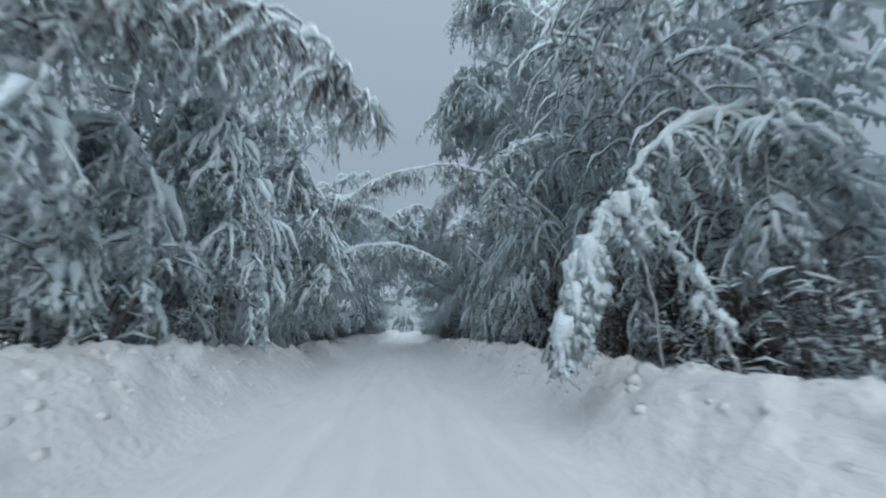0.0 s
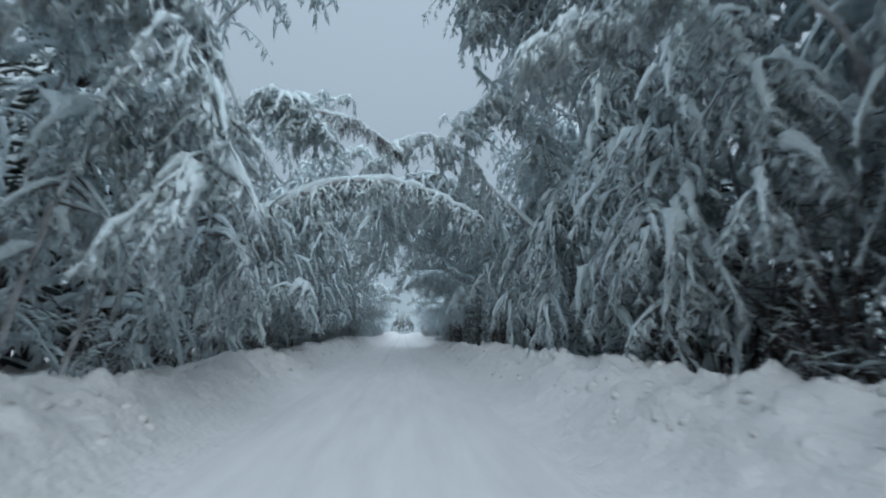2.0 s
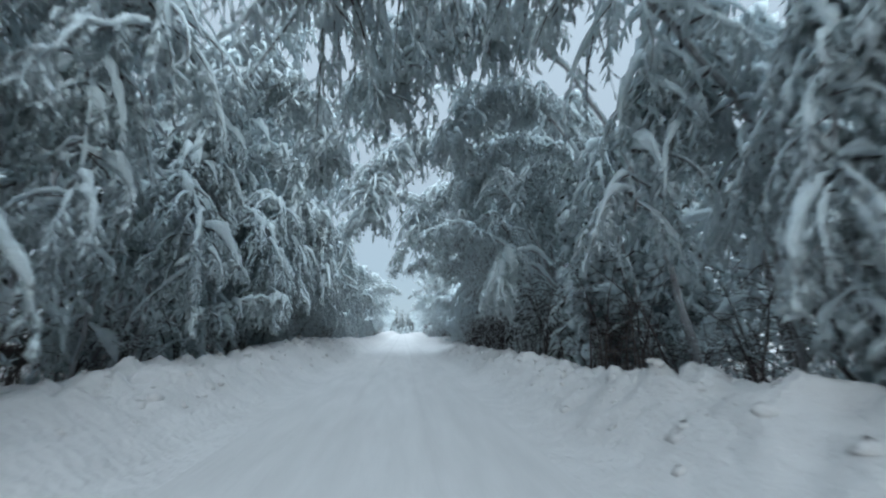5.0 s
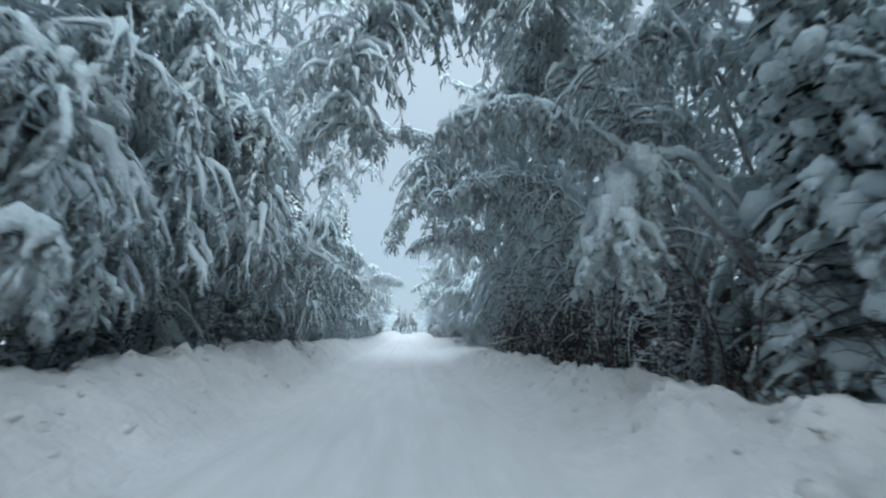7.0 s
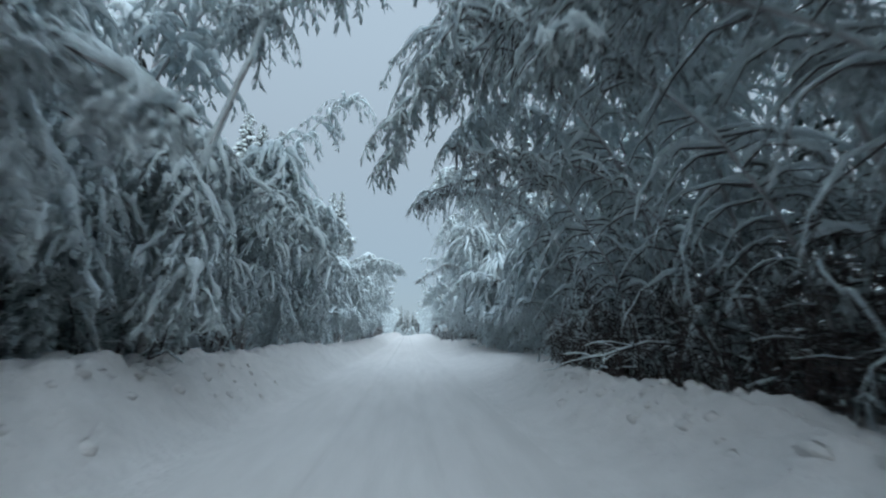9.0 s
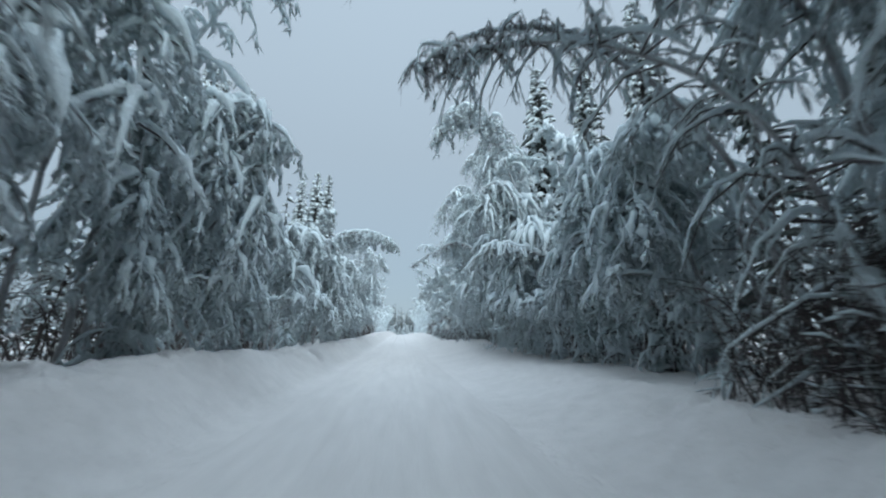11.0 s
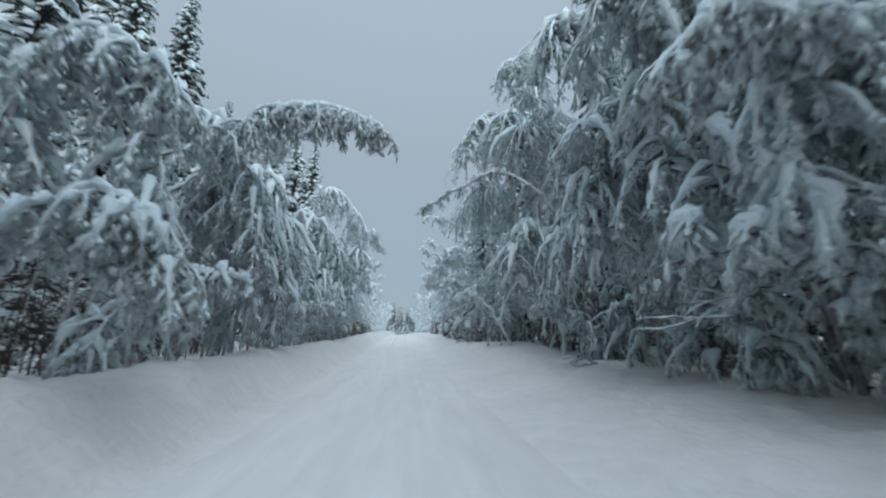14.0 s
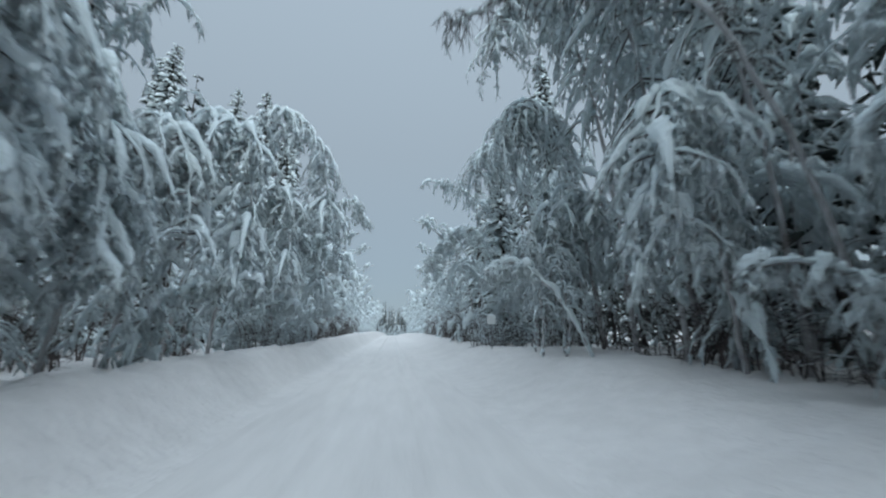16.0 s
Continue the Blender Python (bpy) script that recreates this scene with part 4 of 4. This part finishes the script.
# ---- the rest of the forest, from a few grown kinds ----
CURTAIN = [(0, 0, 0), (0.3, 0, 2.6), (0.9, 0, 4.4), (1.7, 0, 4.8), (2.3, 0, 3.8), (2.45, 0, 2.3)]
KINDS = {
    "tall": [birch_meshes(120 + k, L=13.5, th1=65 + 15 * k, power=2.6, branches=88, twigs=11, shoots=0, boughs=False, blen=2.7, s0=0.08, tip=0.5, drape=0.4, fat=1.15) for k in range(3)],
    "curtain": [birch_meshes(110 + k, line=[(x, y, z * (1 + 0.12 * k)) for x, y, z in CURTAIN], branches=80, twigs=24, shoots=1, blen=1.55, s0=0.1, drape=0.5, fat=1.05, bare=0.08, lift=(50, 115), sag=0.42, tip=0.85) for k in range(3)],
    "heavy": [birch_meshes(115 + k, line=[(x * 0.8, y, z * (1 + 0.2 * k)) for x, y, z in CURTAIN], branches=100, twigs=32, twig=0.6, shoots=1, blen=1.35, s0=0.2, drape=0.8, fat=1.0, bare=0.02, lift=(50, 115), sag=0.42, tip=0.9) for k in range(2)],
    "low": [birch_meshes(130 + k, L=4.0, th0=5, th1=110, power=1.4, branches=50, twigs=9, shoots=1, blen=1.1, s0=0.06, drape=0.5) for k in range(2)],
    "back": [birch_meshes(140 + k, L=15, th1=50, power=2.5, branches=76, twigs=8, shoots=0, blen=2.8, s0=0.05, fat=2.2, bare=0.06, tip=0.4, drape=0.5, boughs=False) for k in range(3)],
    "spruce": [spruce_meshes(150 + k, 18 + 2 * k, 40, 2.4, 1.6, 11, 1.5, 3, 0.85) for k in range(3)],
    "young_spruce": [lump_spruce_meshes(160 + k, 6.5, 20, 13, 1.2) for k in range(2)],
    "thicket": [thicket_meshes(165 + k, 2.0, 16) for k in range(3)],
    "bare": [birch_meshes(190 + k, L=9.5, th1=95 + 15 * k, power=1.6, branches=90, twigs=10, shoots=1, blen=2.2, s0=0.06, tip=0.6, drape=0.12, bare=0.6, load=0.75, coat=0.2) for k in range(2)],
    "dark_thicket": [thicket_meshes(168 + k, 2.4, 16, 0.14, DARK) for k in range(2)],
    "far": [birch_meshes(170 + k, L=12, th1=80, power=2.0, branches=34, twigs=6, shoots=0, blen=2.8, s0=0.04, fat=2.6, bare=0.2, drape=0.6) for k in range(2)],
    "far_spruce": [spruce_meshes(185, 18, 11, 3.2, 1.0, 5, 1.3, 0)],
    "deep_spruce": [spruce_meshes(187 + k, 17, 10, 2.8, 1.0, 5, 1.2, 0) for k in range(2)],
    "line_spruce": [spruce_meshes(195 + k, 16, 18, 1.7, 0.3, 8, 0.6, 0) for k in range(2)],
    "back_spruce": [spruce_meshes(180 + k, 18, 16, 3.0, 0.9, 6, 0.95, 1) for k in range(2)],
}
rng = np.random.default_rng(5)


far_off = []


def tree(kind, x, y, turn, size, tall=1.0):
    """One more of a grown kind; those too far off to be told apart are gathered for the far forest."""
    which = KINDS[kind][rng.integers(len(KINDS[kind]))]
    z = floor_at(x, y) - 0.05
    if y > 97 or y < 0 or abs(x) > 17:
        lean = KINDS[{"back_spruce": "deep_spruce", "back": "far", "tall": "far"}.get(kind, kind)]
        which = which if which in lean else lean[len(far_off) % len(lean)]
        far_off.append((which, pose(x, y, z, 0, 0, turn) @ Matrix.Diagonal((size, size, size * tall, 1))))
        return
    if "spruce" in kind:
        small = kind == "young_spruce"
        plant("spruce", which, x, y, z, turn, size, "young spruce weighed down by thick lumps of snow" if small else "tall dark green spruce with snow on drooping boughs",
              "tree", "spruces in the forest", tall)
    elif "thicket" in kind:
        plant("thicket", which, x, y, z, turn, size, "dark leafless thicket with snow caught in its twigs", "shrub", "thickets under the trees", tall)
    else:
        label = {"tall": "tall snow-laden birch with drooping boughs", "curtain": HANG, "heavy": "birch bowed down under thick clumps of snow", "low": "small birch bent low under snow", "bare": "birch with dark bare twigs and thin snow"}.get(kind, "snow-covered birch in the forest")
        plant("birch_tree", which, x, y, z, turn, size, label, "tree", "birches along the road", tall)


def free(x, y, gap):
    return all((x - a) ** 2 + (y - b) ** 2 > gap * gap for a, b in taken)


for side_ in (-1, 1):
    toward = 180 if side_ > 0 else 0
    for kind, first, last, inner, outer, step, gap, sizes in (
        ("curtain", 3.0, 88, 6.0, 7.0, 2.1, 0.8, (0.85, 1.2)),
        ("low", 4.0, 90, 5.6, 6.4, 5.5, 0.8, (0.8, 1.2)),
        ("tall", 2.0, 98, 6.8, 8.4, 3.5, 0.8, (0.85, 1.15)),
        ("thicket", 4.0, 50, 5.2, 6.8, 2.8, 0.3, (0.8, 1.2)),
        ("dark_thicket", 5.0, 35, 5.5, 7.2, 1.8, 0.3, (0.9, 1.4)),
        ("dark_thicket", 52.0, 84, 6.8, 8.4, 1.6, 0.3, (0.9, 1.4)),
        ("back", 0.0, 110, 8.8, 11.5, 4.6, 0.5, (0.75, 1.0)),
        ("back_spruce", 3.0, 125, 9.6, 12.0, 3.8, 0.5, (0.5, 0.8)),
        ("back_spruce", 4.0, 90, 13.0, 17.0, 4.0, 0.5, (0.55, 0.8)),
    ):
        y = first + rng.uniform(0, 1)
        while y < last:
            x = side_ * rng.uniform(inner, outer) + (0.6 if side_ > 0 and y > 52 else 0)
            size = rng.uniform(*sizes)
            if side_ < 0 and 56 < y < 95 and kind in ("tall", "back", "back_spruce"):
                x, size = x - 1.0, size * 0.62
            if side_ > 0 and 36 < y < 50 and kind in ("curtain", "low"):
                kind_ = "bare"
            else:
                kind_ = kind
            if kind == "dark_thicket" and side_ < 0:
                x -= 1.6
            if side_ > 0 and 72 < y < 88 and kind in ("curtain", "low"):
                x += 1.6
            if side_ > 0 and 28.5 < y < 33.6 and kind in ("curtain", "low", "thicket"):
                x += 2.2
            if side_ > 0 and y < 12.5 and kind in ("curtain", "low"):
                x += 1.4
            if side_ > 0 and 50 < y < 59.4 and kind in ("curtain", "low"):
                x += 1.5
            if kind == "back_spruce" and side_ > 0 and y < 32:
                kind_ = "back"
            if free(x, y, gap):
                spin = rng.uniform(0, 360) if kind in ("back", "back_spruce", "thicket", "dark_thicket") else toward + rng.normal(0, 30)
                tree(kind_, x, y, spin, size)
                taken.append((x, y))
            y += step * rng.uniform(0.75, 1.25)
    if side_ > 0:
        for y in np.arange(36, 51, 1.3):
            x = rng.uniform(5.1, 5.8)
            if free(x, y, 0.3):
                tree("dark_thicket", x, y, rng.uniform(0, 360), rng.uniform(0.75, 1.1))
            tree("dark_thicket", rng.uniform(6.4, 8.0), y + 0.6, rng.uniform(0, 360), rng.uniform(1.1, 1.6))
            tree("dark_thicket", rng.uniform(8.2, 9.6), y + 0.2, rng.uniform(0, 360), rng.uniform(1.3, 1.8))
    y = 90
    while y < 250:
        tree("far", side_ * (rng.uniform(5.0, 6.4) + min(2.6, (y - 90) * 0.05)), y, toward + rng.normal(0, 30), rng.uniform(0.7, 1.0))
        tree("far_spruce", side_ * rng.uniform(9, 15), y + 2, rng.uniform(0, 360), rng.uniform(0.8, 1.1))
        y += rng.uniform(3.8, 6.0)
for x, y, h, kind in ((-11.6, 22.0, 19.5, 0), (-13.6, 23.5, 21.5, 2), (-14.0, 70, 20.5, 2), (-17.6, 79, 25.5, 1), (-19.4, 80, 27.5, 0), (-16.9, 83, 27.0, 1), (-15.5, 99.5, 24.0, 2), (-13.9, 103.2, 26.0, 0), (-14.5, 113.7, 30.2, 1), (-21.6, 100.0, 28.6, 1), (-23.8, 101.5, 28.4, 2),
                   (14.9, 71, 24.5, 1), (7.6, 90.0, 16.4, 2), (13.1, 76, 27.0, 0), (11.6, 90.2, 23.2, 1), (16.5, 66, 25.0, 2)):
    base = 18 + 2 * kind
    plant("spruce", KINDS["spruce"][kind], x, y, floor_at(x, y) - 0.05, 40 * kind + 7 * x, h / base, "tall dark green spruce with snow on drooping boughs", "tree", "spruces in the forest")
for x, y, size in ((-6.8, 30.2, 1.1), (-6.8, 36.2, 1.2), (-6.4, 38.0, 1.2), (-6.6, 41.0, 1.2), (-6.3, 9.4, 1.0), (-6.4, 11.2, 1.15), (-6.2, 21.4, 1.0), (-6.4, 23.0, 1.1),
                   (7.7, 30.4, 1.2), (7.5, 62.4, 1.35), (7.4, 64.8, 1.35), (7.2, 60.2, 1.2), (7.8, 53.6, 1.2), (7.9, 55.4, 1.2), (7.8, 57.4, 1.1), (-6.6, 68.6, 1.3), (-6.4, 70.8, 1.1), (-6.8, 50.4, 1.35), (-6.9, 53.4, 1.35)):
    tree("heavy", x, y, 180 if x > 0 else 0, size)
for x, y, size in ((-6.5, 42.8, 0.85), (-6.7, 45.0, 0.95), (-6.3, 39.6, 0.8), (-6.4, 35.2, 0.85), (-5.6, 46.0, 0.7), (-5.5, 48.2, 0.75), (-5.7, 43.6, 0.65), (-5.6, 41.0, 0.6)):
    tree("heavy", x, y, 0, size)
for x, y, size in ((6.9, 60.6, 1.1), (6.6, 62.6, 1.2), (6.8, 64.4, 1.1), (7.4, 56.4, 1.2), (7.6, 54.6, 1.2), (7.2, 58.4, 1.1), (6.9, 66.8, 1.0), (7.2, 69.6, 1.1)):
    tree("low", x, y, 180 + 12 * y, size)
for x, y, h in ((-6.6, 41.6, 0.62), (-6.2, 44.1, 0.5), (-6.3, 37.0, 0.55), (-6.0, 46.4, 0.5), (-5.3, 41.2, 0.42), (-5.2, 42.7, 0.34), (-5.5, 39.4, 0.46), (-5.2, 44.6, 0.32), (-5.4, 37.6, 0.36)):
    tree("young_spruce", x, y, 60 * x, h)
for x, y, size in ((7.6, 19.8, 1.5), (8.4, 20.8, 1.6), (7.8, 22.0, 1.4), (8.8, 19.2, 1.6), (8.2, 16.6, 1.5), (8.6, 23.0, 1.6), (7.7, 15.2, 1.4)):
    tree("dark_thicket", x, y, 70 * y, size)
for x, y, h in ((8.2, 20.4, 0.33), (8.6, 17.6, 0.33), (8.5, 22.6, 0.36)):
    tree("back_spruce", x, y, 50 * y, h)
for x, y, size in ((9.0, 7.0, 0.8), (9.4, 10.0, 0.9), (9.2, 13.0, 0.85)):
    tree("back", x, y, 200 * x, size)
# dark-twigged plants added to fill in the deep shade right of the start
for x, y, size in ((7.4, 7.8, 1.1), (7.6, 9.9, 1.15), (7.2, 12.2, 1.1), (8.4, 8.8, 1.2), (8.3, 11.2, 1.2)):
    tree("bare", x, y, 170 + 8 * x, size)
    tree("dark_thicket", x + 0.4, y + 0.5, 90 * y, 1.5 * size)
for x, y, size in ((-8.0, 33.2, 1.15), (-7.8, 38.6, 1.2), (-8.4, 41.8, 1.2), (-9.6, 35.4, 1.3), (-9.8, 44.0, 1.2), (-8.2, 46.8, 1.1), (8.2, 36.0, 1.2), (8.4, 40.4, 1.25), (8.0, 44.8, 1.2), (8.6, 48.6, 1.15), (8.4, 28.4, 1.2)):
    tree("tall", x, y, 180 if x > 0 else 0, size)
for x, y, h in ((6.4, 33.2, 1.3), (7.6, 34.6, 1.2), (8.2, 31.8, 1.2), (6.4, 18.7, 0.75), (7.0, 48.4, 0.95), (-8.4, 33.0, 1.0), (-8.0, 42.4, 1.1)):
    tree("young_spruce", x, y, 60 * x, h)
for k in range(22):
    tree("line_spruce", -14 + 1.3 * k + rng.normal(0, 0.3), 262 + rng.uniform(-5, 8), rng.uniform(0, 360), rng.uniform(0.7, 1.05))
for k in range(26):
    tree("far", -10 + 0.8 * k + rng.normal(0, 0.2), 250 + rng.uniform(-4, 4), rng.uniform(0, 360), rng.uniform(0.34, 0.46))
for k in range(12):
    tree("far_spruce", -26 + 4.6 * k + rng.normal(0, 0.5), 272 + rng.uniform(-5, 8), rng.uniform(0, 360), rng.uniform(0.65, 0.85))

for k in range(14):
    for side_ in (-1, 1):
        tree("dark_thicket", side_ * (5.6 + min(2.0, 0.2 * k)), 91 + 4 * k + rng.uniform(-1, 1), 40 * k, 1.2)
for x, y, size in ((9.4, 14.6, 1.2), (10.8, 17.5, 1.3), (9.0, 11.6, 1.15), (10.4, 12.8, 1.3), (10.0, 46.4, 1.2), (11.4, 48.5, 1.3), (12.2, 45.2, 1.3), (10.6, 43.4, 1.2), (9.8, 50.6, 1.2), (11.0, 40.8, 1.3)):
    tree("tall", x, y, 180, size)

# the forest behind the first rows, and behind the start of the drive
deep = np.random.default_rng(17)
for _ in range(80):
    x, y = deep.choice([-1, 1]) * deep.uniform(17.5, 46), deep.uniform(-22, 120)
    if free(x, y, 2.0):
        tree("deep_spruce", x, y, deep.uniform(0, 360), deep.uniform(0.5, 0.95))
        taken.append((x, y))
for k in range(9):
    for side_ in (-1, 1):
        y = 1.0 - 2.6 * k
        tree("far", side_ * deep.uniform(7.0, 10.0), y, deep.uniform(0, 360), deep.uniform(0.7, 0.95))
        tree("back_spruce", side_ * deep.uniform(11.0, 15.0), y + 1.2, deep.uniform(0, 360), deep.uniform(0.5, 0.75))


def join_far_forest():
    """All the trees too far off to be told apart, as one mesh."""
    mats, V, loops, totals, slots, n = [], [], [], [], [], 0
    for which, m in far_off:
        m = np.array(m)
        for _, me in which:
            co = np.empty(3 * len(me.vertices), np.float32)
            me.vertices.foreach_get("co", co)
            V.append(co.reshape(-1, 3) @ m[:3, :3].T + m[:3, 3])
            idx = np.empty(len(me.loops), np.int32)
            me.loops.foreach_get("vertex_index", idx)
            tot = np.empty(len(me.polygons), np.int32)
            me.polygons.foreach_get("loop_total", tot)
            if me.materials[0] not in mats:
                mats.append(me.materials[0])
            loops.append(idx + n)
            totals.append(tot)
            slots.append(np.full(len(tot), mats.index(me.materials[0]), np.int32))
            n += len(me.vertices)
    V, loops, totals, slots = (np.concatenate(a) for a in (V, loops, totals, slots))
    me = bpy.data.meshes.new("far_forest")
    me.vertices.add(n)
    me.vertices.foreach_set("co", V.astype(np.float32).ravel())
    me.loops.add(len(loops))
    me.loops.foreach_set("vertex_index", loops)
    me.polygons.add(len(totals))
    me.polygons.foreach_set("loop_start", np.concatenate([[0], np.cumsum(totals)[:-1]]).astype(np.int32))
    me.polygons.foreach_set("use_smooth", np.ones(len(totals), bool))
    for mat in mats:
        me.materials.append(mat)
    me.polygons.foreach_set("material_index", slots)
    me.update(calc_edges=True)
    tagged(new("far_forest", me), "distant snow-covered birches and dark spruces along the road", "forest", kind="stuff")


join_far_forest()
# crowns that close the gaps over the dark thickets
birch(LEAN, [(9.0, 36.4, 0.4), (8.6, 36.4, 6.0), (7.4, 36.4, 8.8), (6.0, 36.4, 9.0), (5.2, 36.4, 7.6), (5.0, 36.4, 6.2)], blen=1.5, s0=0.15, branches=80, bare=0.4, drape=0.2)
birch(LEAN, [(9.6, 38.0, 0.4), (9.2, 38.0, 5.0), (8.4, 38.0, 7.4), (7.2, 38.0, 7.4), (6.6, 38.0, 5.8)], blen=1.5, s0=0.1, branches=80, bare=0.4, drape=0.2)


# ---- clods of ploughed snow on the banks ----
def clod_heap(seed, count):
    rg = np.random.default_rng(seed)
    s = Soup()
    lat, lon = 5, 7
    u = np.linspace(0, np.pi, lat)[:, None] + np.zeros((1, lon))
    v = np.linspace(0, 2 * np.pi, lon, endpoint=False)[None] + np.zeros((lat, 1))
    ball = np.stack([np.sin(u) * np.cos(v), np.sin(u) * np.sin(v), np.cos(u)], -1)
    i = np.arange(lat * lon).reshape(lat, lon)
    F = np.stack([i[:-1], np.roll(i[:-1], -1, 1), np.roll(i[1:], -1, 1), i[1:]], -1).reshape(-1, 4)
    for _ in range(count):
        y = rg.uniform(1, 47)
        side_ = rg.choice([-1, 1])
        x = ROAD_L - rg.triangular(0.4, 1.5, 2.2) if side_ < 0 else ROAD_R + rg.triangular(0.5, 1.6, 2.4)
        r = rg.uniform(0.05, 0.16) * rg.uniform(0.6, 1.1)
        V = ball.reshape(-1, 3) * (r * rg.uniform(0.7, 1.2, (1, 3))) * rg.uniform(0.7, 1.2, (lat * lon, 1))
        V[:, 2] *= 0.8
        s.quads(V + np.array([x, y, floor_at(x, y) - 0.5 * r]), F)
    return s


tagged(new("snow_clod", clod_heap(7, 1000).mesh("snow_clod", HEADLIT_GROUND_SNOW)), "lumps of ploughed snow strewn over the roadside banks", "snow", kind="stuff")


# ---- small things ----
def ring_prism(outline, depth):
    """A bmesh plate from an outline in x and z, bevelled."""
    bm = bmesh.new()
    face = bm.faces.new([bm.verts.new((x, 0, z)) for x, z in outline])
    out = bmesh.ops.extrude_face_region(bm, geom=[face])
    bmesh.ops.translate(bm, verts=[v for v in out["geom"] if isinstance(v, bmesh.types.BMVert)], vec=(0, depth, 0))
    bmesh.ops.recalc_face_normals(bm, faces=bm.faces)
    bmesh.ops.bevel(bm, geom=list(bm.edges), offset=0.006, segments=1, affect="EDGES")
    return bm


def from_bmesh(name, bm, mat):
    me = bpy.data.meshes.new(name)
    bm.to_mesh(me)
    bm.free()
    me.materials.append(mat)
    return me


def road_sign(x, y, height, size):
    thing = tagged(new("road_sign"), "small plain white sign on a steel post in the snow", "sign")
    post = Soup()
    post.tubes(curve_through([(0, 0, -0.3), (0, 0, height * 0.5), (0.01, 0, height + size)], 6)[None], np.full((1, 6), 0.03), 8, np.random.default_rng(1))
    part("post", post.mesh("post", STEEL), thing)
    h = size / 2
    board = [(-h, height), (h, height), (h, height + size), (-h, height + size)]
    plate = part("plate", from_bmesh("plate", ring_prism(board, 0.02), SIGN), thing, "white rectangular sheet")
    plate.location = (0, -0.06, 0)
    cap = Soup()
    cap.tubes(np.array([[[-h, -0.05, height + size], [-h * 0.4, -0.05, height + size + 0.02], [h * 0.4, -0.05, height + size + 0.02], [h, -0.05, height + size]]]),
              np.array([[0.01, 0.045, 0.05, 0.01]]), 6, np.random.default_rng(2))
    part("snow_cap", cap.mesh("snow_cap", SNOW), thing)
    thing.location = (x, y, floor_at(x, y))
    return thing


road_sign(4.6, 82.6, 1.1, 0.42)
for x, y, size in ((5.4, 84.6, 0.9), (5.0, 85.6, 0.85), (6.3, 84.2, 1.0), (6.6, 81.6, 1.0), (5.8, 87.4, 1.0), (-5.2, 80.5, 0.9), (-5.4, 83.5, 0.8), (-5.2, 87.0, 0.8), (-5.6, 90.2, 0.9)):
    tree("thicket", x, y, 70 * y, size)


def fallen_branch(seed, line, r, label, forks=10):
    """A broken limb: a bent stem with forked twigs, snow along its upper side."""
    rg = np.random.default_rng(seed)
    wood, snow = Soup(), Soup()
    base = np.array(line[0])
    C = curve_through([tuple(np.array(q) - base) for q in line], 14)[None]
    C[0, 1:-1] += rg.normal(0, 0.02, (12, 3))
    R = taper(1, 14, np.array([r]), np.array([0.008]))
    wood.tubes(C, R, 6, rg)
    ss, way = along(C, np.zeros(forks, int), rg.uniform(0.35, 1.0, forks))
    az = np.arctan2(way[:, 1], way[:, 0]) + rg.normal(0, 0.7, forks)
    K = grow(ss, az, np.radians(rg.uniform(60, 110, forks)), np.radians(rg.uniform(80, 130, forks)), rg.uniform(0.4, 1.1, forks), 5, 1, 0.12, rg)
    KR = taper(forks, 6, np.full(forks, 0.012), np.full(forks, 0.004))
    wood.tubes(K, KR, 4, rg)
    for L, Q in ((C, R), (K, KR)):
        top = L.copy()
        S = Q * 0.7 + rg.uniform(0.005, 0.015, Q.shape)
        top[..., 2] += Q * 0.8 + S * 0.4
        S[:, -1] = 0.004
        snow.tubes(top, S, 5, rg)
    thing = tagged(new("fallen_branch"), label, "branch", "broken branches at the roadside")
    thing.location = base
    stem = part("stem", wood.mesh("stem", BARK), thing)
    stem["kind"] = "stuff"
    ob = part("snow_load", snow.mesh("snow_load", SNOW), thing, "white snow lying on the branch")
    ob["kind"] = "stuff"
    return thing


BROKEN = "broken bare branch with snow on it reaching over the bank"
for seed, line, r in (
    (1, [(7.4, 44.1, 0.55), (6.9, 44.1, 0.9), (5.9, 44.1, 1.15), (4.8, 44.1, 1.27), (3.9, 44.0, 1.1), (3.1, 44.0, 0.95)], 0.045),
    (3, [(6.8, 68.0, 0.3), (6.1, 67.9, 0.5), (5.4, 67.8, 0.75)], 0.03),
    (4, [(6.2, 61.6, 2.3), (5.2, 61.4, 2.05), (4.4, 61.3, 1.75), (3.8, 61.2, 1.6)], 0.016),
    (5, [(6.2, 61.7, 2.9), (5.3, 61.4, 2.8), (4.5, 61.3, 2.5)], 0.016),
    (7, [(7.0, 51.6, 0.5), (6.4, 51.4, 0.9), (5.9, 51.2, 0.55)], 0.06),
):
    fallen_branch(seed, line, r, BROKEN)
